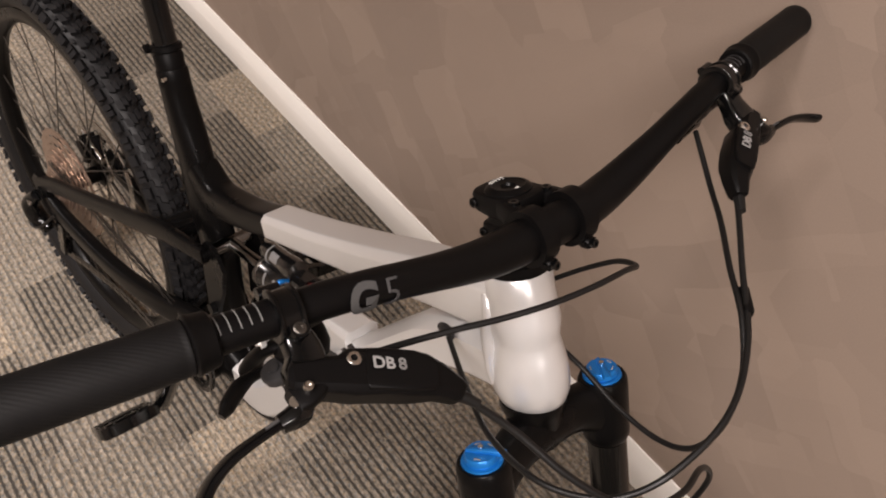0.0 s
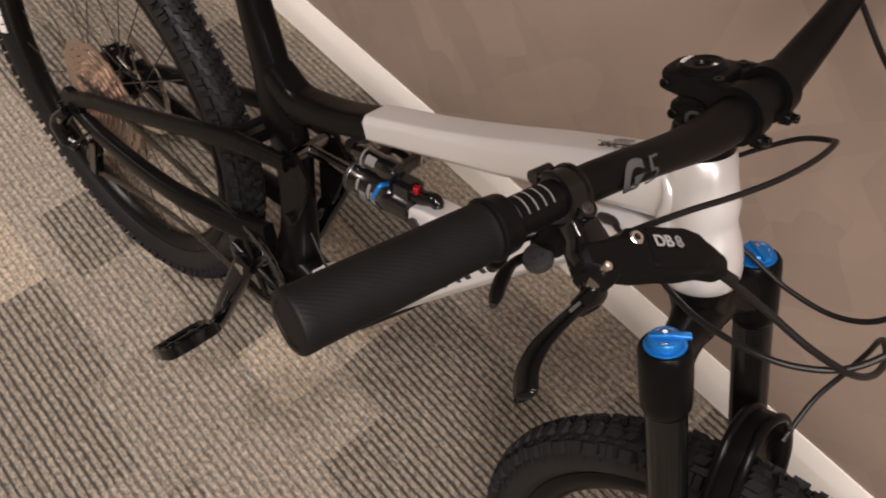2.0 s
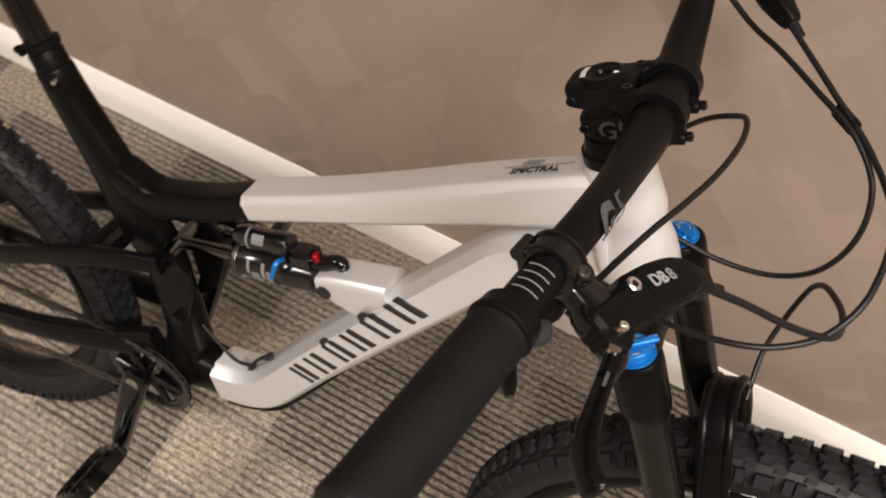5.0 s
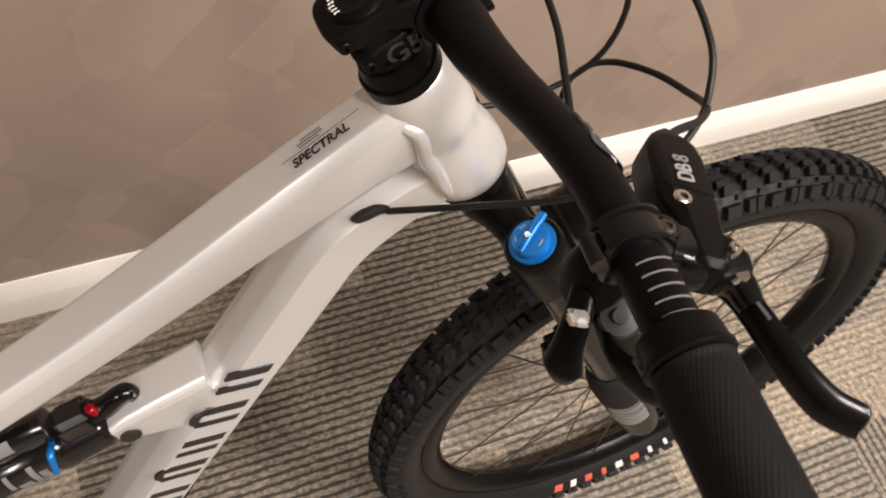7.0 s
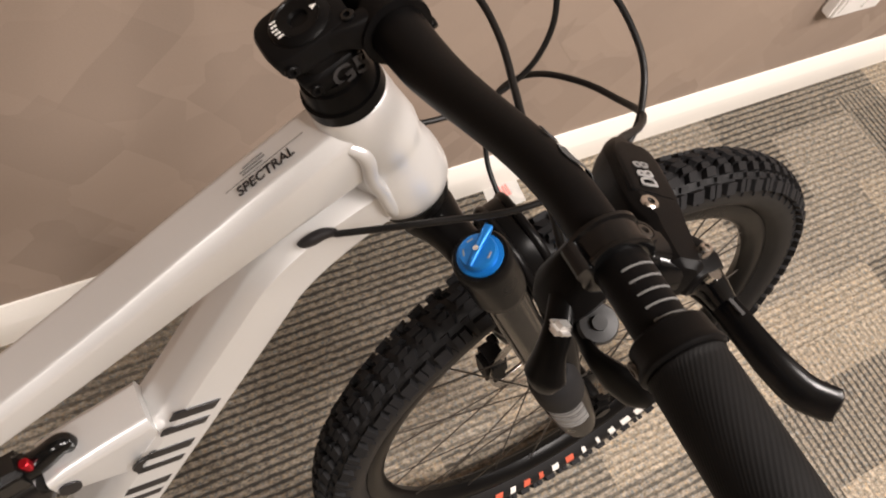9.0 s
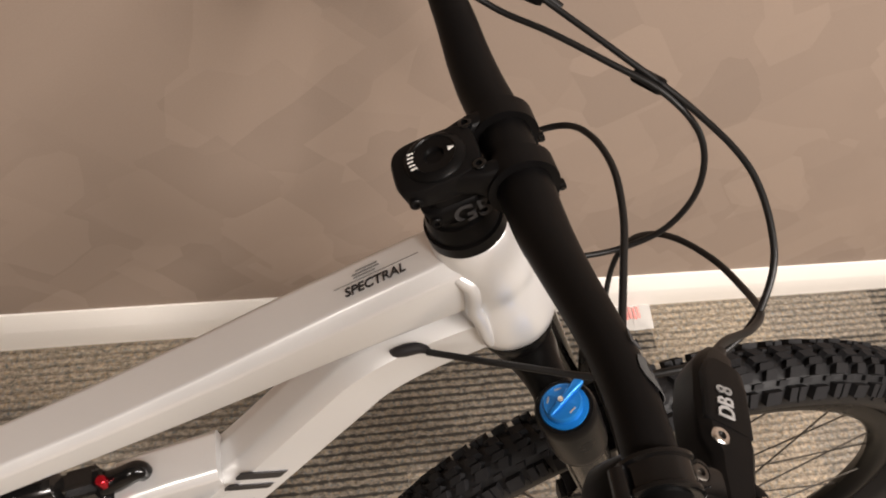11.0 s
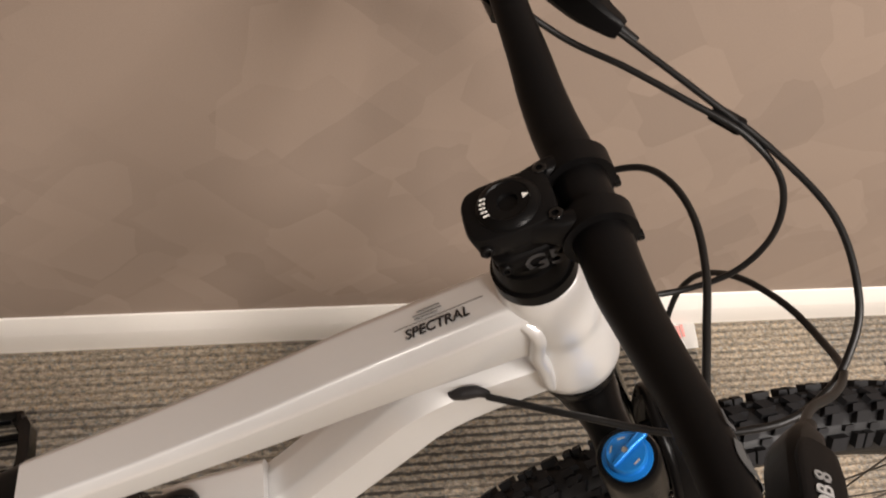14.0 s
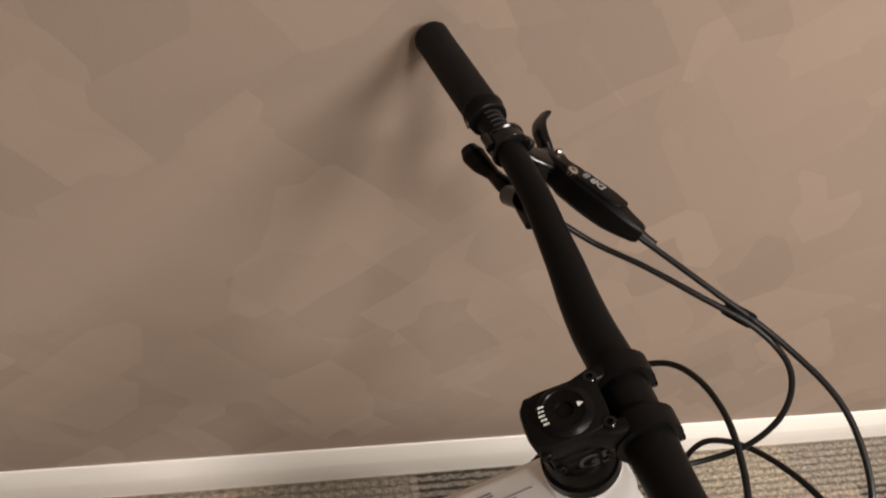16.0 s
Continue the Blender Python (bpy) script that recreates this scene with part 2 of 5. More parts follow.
def frame_of(axis, hint=(0, 1, 0)):
    a = V(axis).normalized()
    u = V(hint) - a * V(hint).dot(a)
    if u.length < 1e-4:
        u = V((1, 0, 0)) - a * a.x
    u.normalize()
    return u, a.cross(u), a


def rings(bm, loops, closed=False, caps=True):
    """Joins loops of points into a skin."""
    made = [[bm.verts.new(p) for p in loop] for loop in loops]
    pairs = list(zip(made, made[1:])) + ([(made[-1], made[0])] if closed else [])
    for a, b in pairs:
        for i in range(len(a)):
            j = (i + 1) % len(a)
            bm.faces.new((a[i], a[j], b[j], b[i]))
    if caps and not closed:
        bm.faces.new(made[0][::-1])
        bm.faces.new(made[-1])
    return bm


def lathe(bm, origin, axis, profile, n=32, hint=(0, 1, 0), caps=True, closed=False):
    """Turns (along, radius) pairs about an axis."""
    u, v, a = frame_of(axis, hint)
    o = V(origin)
    loops = []
    for s, r in profile:
        loops.append([o + a * s + (u * math.cos(t) + v * math.sin(t)) * max(r, 1e-5) for t in (2 * math.pi * i / n for i in range(n))])
    return rings(bm, loops, closed, caps)


def rod(bm, p, q, r, r2=None, n=14):
    d = V(q) - V(p)
    return lathe(bm, p, d, [(0, r), (d.length, r2 or r)], n, (0.3, 0.8, 0.5))


def super_loop(c, u, v, a, b, e=2.0, n=32):
    out = []
    for i in range(n):
        t = 2 * math.pi * i / n
        x, y = math.cos(t), math.sin(t)
        out.append(V(c) + V(u) * (a * math.copysign(abs(x) ** (2 / e), x)) + V(v) * (b * math.copysign(abs(y) ** (2 / e), y)))
    return out


def curve_points(points, steps=8):
    """A smooth line through the points (Catmull-Rom)."""
    p = [V(q) for q in points]
    p = [p[0] * 2 - p[1]] + p + [p[-1] * 2 - p[-2]]
    out = []
    for i in range(1, len(p) - 2):
        for k in range(steps):
            t = k / steps
            a, b, c, d = p[i - 1], p[i], p[i + 1], p[i + 2]
            out.append(0.5 * ((2 * b) + (c - a) * t + (2 * a - 5 * b + 4 * c - d) * t * t + (3 * b - a - 3 * c + d) * t ** 3))
    out.append(p[-2])
    return out


def tube(bm, points, radius, n=12, steps=8, flat=1.0, smooth=True, hint=(0, 1, 0)):
    """A pipe along a smooth line; radius is a number or one for each given point."""
    line = curve_points(points, steps) if smooth else [V(q) for q in points]
    if isinstance(radius, (int, float)):
        radius = [radius] * len(points)
    rad = list(np.interp(np.linspace(0, len(points) - 1, len(line)), range(len(points)), radius))
    loops = []
    u = None
    for i, q in enumerate(line):
        d = (line[min(i + 1, len(line) - 1)] - line[max(i - 1, 0)]).normalized()
        if u is None:
            u = frame_of(d, hint)[0]
        u = (u - d * u.dot(d)).normalized()
        w = d.cross(u)
        loops.append([q + (u * math.cos(t) + w * math.sin(t) * flat) * rad[i] for t in (2 * math.pi * k / n for k in range(n))])
    return rings(bm, loops)


def facet_loop(c, u, v, a, b, cut, top=0.0):
    """A box section with cut, softly rounded corners; top narrows the face on the -u side."""
    k = cut * min(a, b)
    p = [(a - k, b), (a, b - k), (a, k - b), (a - k, -b), (k - a, -b), (-a, k + top * b - b), (-a, b - k - top * b), (k - a, b)]
    out = []
    for i in range(8):
        (x0, y0), (x1, y1), (x2, y2) = p[i - 1], p[i], p[(i + 1) % 8]
        for (xe, ye) in ((x0, y0), (x1, y1), (x2, y2)):
            d = math.hypot(xe - x1, ye - y1)
            t = 0.0 if d == 0 else min(0.3, 0.0022 / d)
            sx, sy = x1 + (xe - x1) * t, y1 + (ye - y1) * t
            if d == 0:
                sx, sy = x1 * 0.992, y1 * 0.992
            out.append(V(c) + V(u) * sx + V(v) * sy)
    return out


def flat_tube(bm, rows, e=3.0, n=32, steps=6, cut=0.0, top=0.0):
    """A shaped tube in the bicycle's plane. rows: x, z, half height across, half width along y."""
    line = curve_points([(x, 0, z) for x, z, h, w in rows], steps)
    k = np.linspace(0, len(rows) - 1, len(line))
    hs, ws = (np.interp(k, range(len(rows)), [r[j] for r in rows]) for j in (2, 3))
    loops = []
    for i, q in enumerate(line):
        d = (line[min(i + 1, len(line) - 1)] - line[max(i - 1, 0)]).normalized()
        up = V((-d.z, 0, d.x))
        loops.append(facet_loop(q, up, V((0, 1, 0)), hs[i], ws[i], cut, top) if cut else super_loop(q, up, V((0, 1, 0)), hs[i], ws[i], e, n))
    return rings(bm, loops)


def text_mesh(name, body, size, matrix, material, parent, label="", shear=0.0, depth=0.0003):
    cu = bpy.data.curves.new(name, "FONT")
    cu.body, cu.size, cu.shear, cu.extrude, cu.offset = body, size, shear, depth, size * 0.016
    cu.align_x = cu.align_y = "CENTER"
    tmp = bpy.data.objects.new(name, cu)
    me = bpy.data.meshes.new_from_object(tmp)
    bpy.data.objects.remove(tmp)
    me.transform(matrix)
    me.materials.clear()
    me.materials.append(material)
    ob = new(name, me)
    ob.parent = parent
    return tagged(ob, label) if label else ob


def basis(origin, right, up):
    """A matrix whose x runs along right and whose y runs towards up."""
    x = V(right).normalized()
    y = (V(up) - x * V(up).dot(x)).normalized()
    z = x.cross(y)
    m = Matrix((x, y, z)).transposed().to_4x4()
    m.translation = origin
    return m


def new_bm():
    return bmesh.new()


# ---- the room ----
def slab(name, lo, hi, material, label, category):
    bm = new_bm()
    box(bm, [(a + b) / 2 for a, b in zip(lo, hi)], [b - a for a, b in zip(lo, hi)])
    return tagged(new(name, mesh_of(name, bm, material)), label, category, kind="structure")


X0, X1, Y0, ZC = -3.4, 4.2, -3.4, 2.6
slab("floor", (X0 - 0.1, Y0 - 0.1, -0.12), (X1 + 0.1, 0.1, 0.0), M_CARPET, "brown and beige ribbed loop-pile carpet tile floor", "floor")
slab("wall_back", (X0 - 0.1, 0.0, 0.0), (X1 + 0.1, 0.12, ZC), M_WALL, "taupe wall with angular brushed paint strokes", "wall")
slab("wall_front", (X0 - 0.1, Y0 - 0.12, 0.0), (X1 + 0.1, Y0, ZC), M_DARKROOM, "plain taupe painted wall across the room", "wall")
slab("wall_left", (X0 - 0.12, Y0, 0.0), (X0, 0.0, ZC), M_DARKROOM, "plain taupe painted end wall", "wall")
slab("wall_right", (X1, Y0, 0.0), (X1 + 0.12, 0.0, ZC), M_DARKROOM, "plain taupe painted end wall", "wall")
slab("ceiling", (X0 - 0.1, Y0 - 0.1, ZC), (X1 + 0.1, 0.1, ZC + 0.1), M_CEIL, "plain off-white ceiling", "ceiling")

BOARD = 0.107
bm = new_bm()
profile = [(0.0, 0.0), (-0.0140, 0.0), (-0.0145, 0.03), (-0.0143, 0.064), (-0.0136, 0.067), (-0.0052, BOARD - 0.003), (-0.0038, BOARD), (0.0, BOARD)]
rings(bm, [[V((x, y, z)) for y, z in profile] for x in np.linspace(X0, X1, 9)])
tagged(new("baseboard", mesh_of("baseboard", bm, M_BOARD)), "white painted wooden baseboard along the taupe wall", "baseboard", kind="structure")


def socket():
    bm = new_bm()
    box(bm, (1.337, -0.016, 0.336), (0.148, 0.032, 0.088), None, 0.006)
    plate = tagged(new("wall_socket", mesh_of("wall_socket", bm, M_SOCKET)), "white plastic double socket box fixed low on the wall", "socket")
    for x in (1.303, 1.371):
        bm = new_bm()
        box(bm, (x, -0.033, 0.336), (0.050, 0.004, 0.050), None, 0.0015)
        part("cover", bm, M_SOCKET, plate)


socket()


def paper_slip():
    bm = new_bm()
    grid = [[V((0.553 + u * 0.041 + 0.004 * v, -0.041 + v * 0.027, 0.0025 + 0.0018 * math.sin(3 * u + 2 * v))) for v in (-1, -0.4, 0.4, 1)] for u in np.linspace(-1, 1, 7)]
    vs = [[bm.verts.new(p) for p in row] for row in grid]
    for a, b in zip(vs, vs[1:]):
        for i in range(3):
            bm.faces.new((a[i], b[i], b[i + 1], a[i + 1]))
    bmesh.ops.solidify(bm, geom=bm.faces[:], thickness=0.0008)
    slip = tagged(new("paper_slip", mesh_of("paper_slip", bm, M_PAPER)), "small white paper slip with faded red print lying on the carpet", "paper")
    bm = new_bm()
    for i in range(4):
        box(bm, (0.540 + i * 0.0085, -0.033 + 0.002 * (i % 2), 0.0058), (0.0055, 0.026, 0.0006))
    part("print", bm, M_PINK, slip, "faded red unreadable print")


paper_slip()

# ---- the bicycle ----
# Bicycle space: x forward, y to the wall side, z up from the tyres' contact line.
bike = tagged(new("mountain_bike"), "full-suspension mountain bike, white front frame, leaning on the taupe wall", "bicycle")
bike.matrix_world = pose(0.0214, -0.5654, 0.0012, -9.675, 0, 2.17)

AXIS_UP = V((-0.4384, 0, 0.8988))
AXIS_FWD = V((0.8988, 0, 0.4384))
STEER = V((-0.099, 0, 1.037))
YY = V((0, 1, 0))
FRONT = V((0.277, 0, 0.372))
REAR = V((-0.975, 0, 0.372))
BB = V((-0.542, 0, 0.335))


def st(f, y, up):
    """A point by the steering axis: forward, sideways, up from the stem's top."""
    return STEER + AXIS_FWD * f + YY * y + AXIS_UP * up


def main_frame():
    bm = new_bm()
    flat_tube(bm, [(-0.404, 0.7445, 0.0165, 0.0225), (-0.310, 0.7955, 0.0175, 0.0232), (-0.230, 0.8412, 0.0202, 0.0240), (-0.155, 0.8862, 0.0234, 0.0245), (-0.065, 0.9358, 0.0282, 0.0235)], 3.6, 40, cut=0.38)
    flat_tube(bm, [(-0.040, 0.880, 0.022, 0.022), (-0.085, 0.8600, 0.024, 0.0240), (-0.122, 0.8325, 0.0245, 0.0255), (-0.148, 0.796, 0.025, 0.0265), (-0.206, 0.707, 0.0250, 0.028), (-0.258, 0.629, 0.0275, 0.029), (-0.318, 0.533, 0.0285, 0.029), (-0.375, 0.436, 0.0300, 0.029), (-0.402, 0.400, 0.0315, 0.029), (-0.432, 0.380, 0.0320, 0.029), (-0.472, 0.367, 0.0330, 0.029)], 4.6, 40, cut=0.30, top=0.30)
    # shock mount box
    loops = []
    for x, z, h, w in ((-0.319, 0.676, 0.011, 0.0205), (-0.302, 0.678, 0.0185, 0.0215), (-0.270, 0.680, 0.028, 0.022), (-0.232, 0.690, 0.031, 0.0225)):
        loops.append(facet_loop((x, 0, z), (-0.25, 0, 0.97), YY, h, w, 0.28))
    rings(bm, loops)
    body = part("front_frame", bm, M_WHITE, bike, "pearl white aluminium front frame")
    bm = new_bm()
    prof = [(-0.0700, 0.0255), (-0.0725, 0.0272), (-0.090, 0.0285), (-0.106, 0.0305), (-0.116, 0.0318), (-0.123, 0.0312), (-0.129, 0.0302), (-0.135, 0.0304), (-0.143, 0.0322), (-0.153, 0.0342), (-0.164, 0.0353), (-0.175, 0.0355), (-0.183, 0.0345), (-0.1875, 0.0325), (-0.1915, 0.0312), (-0.193, 0.0295)]
    lathe(bm, STEER, AXIS_UP, [(s, r) for s, r in prof], 48)
    for v in bm.verts:
        down = -(v.co - STEER).dot(AXIS_UP)
        v.co.y *= 1.0 - 0.13 * min(1.0, max(0.0, (down - 0.075) / 0.06))
    part("head_tube", bm, M_WHITE, body, "pearl white hydroformed head tube")
    bm = new_bm()
    flat_tube(bm, [(-0.262, 0.571, 0.002, 0.016), (-0.2935, 0.5180, 0.0045, 0.022), (-0.349, 0.4205, 0.0055, 0.024), (-0.373, 0.3840, 0.0065, 0.025), (-0.410, 0.3560, 0.0065, 0.026), (-0.455, 0.3385, 0.0060, 0.027)], 3.0, 24)
    part("tube_guard", bm, M_MATTE, body, "black rubber guard under the down tube")
    # weld beads at the head tube
    bm = new_bm()
    seam = [(-0.084, 0.0, 0.944), (-0.081, 0.012, 0.946), (-0.075, 0.0190, 0.946), (-0.068, 0.0235, 0.942), (-0.0635, 0.0250, 0.932), (-0.0610, 0.0253, 0.917), (-0.0535, 0.0258, 0.903), (-0.0455, 0.0258, 0.884), (-0.040, 0.0240, 0.872)]
    line = [V((x, -y, z)) for x, y, z in seam[:0:-1]] + [V(q) for q in seam]
    tube(bm, line, [0.0036, 0.0048] + [0.0054] * (len(line) - 4) + [0.0048, 0.0036], 14, 4)
    part("weld_bead", bm, M_WHITE, body)
    return body


def black_frame():
    bm = new_bm()
    flat_tube(bm, [(-0.4035, 0.7448, 0.0161, 0.0221), (-0.455, 0.714, 0.0170, 0.0220), (-0.505, 0.690, 0.0195, 0.0215), (-0.545, 0.676, 0.0240, 0.0212), (-0.588, 0.692, 0.0200, 0.0205)], 3.4)
    flat_tube(bm, [(-0.6515, 0.800, 0.0188, 0.0190), (-0.641, 0.775, 0.0196, 0.0196), (-0.625, 0.742, 0.0220, 0.0205), (-0.600, 0.690, 0.0275, 0.0212), (-0.577, 0.630, 0.034, 0.022), (-0.553, 0.580, 0.032, 0.021), (-0.540, 0.520, 0.026, 0.021), (-0.530, 0.440, 0.026, 0.026), (-0.532, 0.375, 0.036, 0.030)], 2.6)
    flat_tube(bm, [(-0.471, 0.3672, 0.0322, 0.0284), (-0.505, 0.362, 0.037, 0.029), (-0.535, 0.356, 0.043, 0.032), (-0.565, 0.350, 0.034, 0.032)], 3.0)
    rod(bm, BB + YY * 0.042, BB - YY * 0.042, 0.024, n=24)
    body = part("seat_tube", bm, M_SATIN, bike, "satin black seat tube and bottom bracket shell")
    bm = new_bm()
    d = V((-0.375, 0, 0.927))
    c = V((-0.648, 0, 0.792))
    lathe(bm, c, d, [(-0.006, 0.0192), (0.0, 0.0203), (0.016, 0.0203), (0.0185, 0.0193)], 28)
    lathe(bm, c, d, [(0.0185, 0.0186), (0.036, 0.0186), (0.0375, 0.0178), (0.040, 0.0178), (0.0415, 0.0203), (0.0480, 0.0203), (0.0495, 0.0165)], 28)
    box(bm, c + d * 0.0445 + V((-0.006, -0.0215, 0.0)), (0.012, 0.010, 0.006), Matrix.Rotation(radians(22), 3, "Y"), 0.0015)
    part("seat_clamp", bm, M_MATTE, body, "matte black seat clamp collar")
    bm = new_bm()
    lathe(bm, c, d, [(0.045, 0.0155), (0.236, 0.0155)], 28)
    post = part("seatpost", bm, M_GLOSS, bike, "glossy black dropper seatpost")
    bm = new_bm()
    rod(bm, V((-0.638, -0.0165, 0.8075)), V((-0.6365, -0.0215, 0.807)), 0.0028, n=12)
    part("bolt", bm, M_STEEL, body)
    return body


def rear_triangle():
    def stay(name, pts, half, wide, label):
        for s in (-1, 1):
            bm = new_bm()
            line = curve_points([(x, y * s, z) for x, y, z in pts], 5)
            hs = np.interp(np.linspace(0, len(half) - 1, len(line)), range(len(half)), half)
            ws = np.interp(np.linspace(0, len(wide) - 1, len(line)), range(len(wide)), wide)
            loops = []
            for i, q in enumerate(line):
                d = (line[min(i + 1, len(line) - 1)] - line[max(i - 1, 0)]).normalized()
                u, v, a = frame_of(d, YY)
                loops.append(super_loop(q, v, u, hs[i], ws[i], 4.0, 20))
            rings(bm, loops)
            part(name, bm, M_SATIN, bike, label)

    stay("seat_stay", [(-0.985, 0.068, 0.385), (-0.90, 0.066, 0.432), (-0.76, 0.060, 0.505), (-0.61, 0.052, 0.582), (-0.515, 0.042, 0.612)], [0.013, 0.0135, 0.013, 0.014, 0.012], [0.008, 0.008, 0.008, 0.008, 0.006], "satin black seat stay")
    stay("chain_stay", [(-0.985, 0.066, 0.360), (-0.90, 0.066, 0.352), (-0.76, 0.060, 0.360), (-0.64, 0.050, 0.392), (-0.555, 0.034, 0.425)], [0.016, 0.015, 0.017, 0.021, 0.020], [0.009, 0.011, 0.0125, 0.0125, 0.011], "satin black chain stay with rubber guard")
    # ribbed rubber guard along the drive-side chain stay
    bm = new_bm()
    box(bm, (0, 0, 0), (0.009, 0.015, 0.0045), None, 0.0015, 1)
    rib = mesh_of("guard_rib", bm, M_RUBBER)
    for x, z in zip(np.linspace(-0.90, -0.60, 15), np.interp(np.linspace(-0.90, -0.60, 15), [-0.90, -0.76, -0.64, -0.555], [0.3675, 0.3770, 0.4120, 0.4440])):
        ob = new("guard_rib", rib)
        ob.parent = bike
        ob.matrix_local = pose(x, -0.058 if x < -0.7 else -0.058 + (x + 0.7) * 0.1, z, 0, -14 if x < -0.7 else -20, 0)
    bm = new_bm()
    rod(bm, (-0.625, -0.055, 0.575), (-0.625, 0.055, 0.575), 0.011, n=16)
    box(bm, (-0.60, 0, 0.585), (0.03, 0.085, 0.016), Matrix.Rotation(radians(-28), 3, "Y"), 0.004)
    part("stay_bridge", bm, M_SATIN, bike)
    for s in (-1, 1):
        bm = new_bm()
        outline = [(-0.538, 0.600), (-0.530, 0.622), (-0.505, 0.628), (-0.480, 0.606), (-0.484, 0.560), (-0.500, 0.500), (-0.522, 0.492), (-0.530, 0.540)]
        a = [V((x, s * 0.030, z)) for x, z in outline]
        b = [V((x, s * 0.036, z)) for x, z in outline]
        rings(bm, [a, b])
        for x, z in ((-0.521, 0.608), (-0.506, 0.512)):
            rod(bm, (x, s * 0.028, z), (x, s * 0.044, z), 0.0085, n=18)
        link = part("rocker_link", bm, M_SATIN, bike, "black suspension rocker link")
        bm = new_bm()
        rod(bm, (-0.521, s * 0.044, 0.608), (-0.521, s * 0.0455, 0.608), 0.0045, n=14)
        part("pivot_bolt", bm, M_STEEL, link)
        bm = new_bm()
        rings(bm, [[V((x, s * y, z)) for x, z in ((-1.0, 0.350), (-1.012, 0.378), (-0.995, 0.402), (-0.968, 0.405), (-0.955, 0.380), (-0.968, 0.346))] for y in (0.060, 0.074)])
        rod(bm, (-0.975, s * 0.056, 0.372), (-0.975, s * 0.079, 0.372), 0.011, n=20)
        part("dropout", bm, M_SATIN, bike)


def shock():
    a, b = V((-0.308, 0, 0.674)), V((-0.520, 0, 0.612))
    d = (b - a).normalized()
    up = V((-d.z, 0, d.x)) * -1
    if up.z < 0:
        up = -up
    bm = new_bm()
    lathe(bm, a, d, [(0.012, 0.014), (0.018, 0.0205), (0.045, 0.0215), (0.050, 0.0225), (0.060, 0.0225), (0.064, 0.0205), (0.112, 0.0205), (0.116, 0.0225), (0.126, 0.0225), (0.128, 0.010)], 32)
    rod(bm, a - YY * 0.018, a + YY * 0.018, 0.0115, n=22)
    unit = part("shock_absorber", bm, M_SHOCK, bike, "black rear shock with piggyback reservoir")
    bm = new_bm()
    rod(bm, a + d * 0.126, b, 0.0085, n=20)
    rod(bm, b - YY * 0.028, b + YY * 0.028, 0.010, n=20)
    part("shaft", bm, M_SHAFT, unit, "polished dark steel shock shaft")
    bm = new_bm()
    lathe(bm, a, d, [(0.1185, 0.0222), (0.1195, 0.0230), (0.1235, 0.0230), (0.1245, 0.0222)], 32)
    part("end_ring", bm, M_CHAIN, unit, "dark steel ring")
    bm = new_bm()
    p = a + d * 0.042 + up * 0.037
    lathe(bm, p, d, [(0, 0.006), (0.004, 0.0135), (0.022, 0.0145), (0.026, 0.0132), (0.066, 0.0132), (0.070, 0.0118), (0.076, 0.0105), (0.078, 0.004)], 28)
    box(bm, a + d * 0.030 + up * 0.022, (0.036, 0.026, 0.034), Matrix.Rotation(math.atan2(-d.z, d.x) + math.pi, 3, "Y"), 0.006)
    part("reservoir", bm, M_SHOCK, unit, "gloss black piggyback reservoir")
    def sticker(origin, s0, s1, r, t0, t1, material, label):
        """A printed patch on a round body, from t0 to t1 round it; 0 faces away from the wall."""
        bm = new_bm()
        loops = []
        for t in np.linspace(t0, t1, 9):
            c = -YY * math.cos(t) + up * math.sin(t)
            loops.append([origin + d * s0 + c * (r - 0.0004), origin + d * s0 + c * (r + 0.0003), origin + d * s1 + c * (r + 0.0003), origin + d * s1 + c * (r - 0.0004)])
        rings(bm, loops)
        part("sticker", bm, material, unit, label)

    sticker(p, 0.032, 0.048, 0.0132, 0.2, 1.1, M_GREY, "silver printed sticker, unlettered")
    sticker(p, 0.054, 0.057, 0.0132, -0.6, 1.7, M_GREY, "grey printed band")
    for s0, s1, t0, t1 in ((0.070, 0.077, -0.5, 0.35), (0.079, 0.084, -0.2, 0.75), (0.087, 0.098, -0.55, 0.1), (0.100, 0.104, 0.0, 0.8)):
        sticker(a, s0, s1, 0.0205, t0, t1, M_GREY, "grey printed shape, unlettered")
    bm = new_bm()
    q = a + d * 0.052 + up * 0.026 - YY * 0.012
    tube(bm, [q, q - YY * 0.012 + up * 0.004, q - YY * 0.020 - up * 0.012 + d * 0.006], [0.0026, 0.0032, 0.0024], 10, 4)
    part("lockout_lever", bm, M_BLUE, unit, "blue anodised lever")
    bm = new_bm()
    lathe(bm, a + d * 0.012 + up * 0.028 - YY * 0.004, up, [(0, 0.0044), (0.006, 0.0046), (0.0085, 0.0044), (0.0095, 0.0034)], 18)
    part("rebound_knob", bm, M_RED, unit, "red anodised knob")
    bm = new_bm()
    q = a + d * 0.006 + up * 0.022
    tube(bm, [q + d * 0.016, q, q - d * 0.020 + up * 0.006, q - d * 0.024 - up * 0.002], [0.011, 0.010, 0.0085, 0.007], 16, 5)
    part("remote_spool", bm, M_GLOSS, unit, "black hooked cable fitting")
    bm = new_bm()
    rod(bm, a - YY * 0.0235, a - YY * 0.0215, 0.0085, n=20)
    part("mount_bolt", bm, M_INK, unit, "black shock mount bolt")


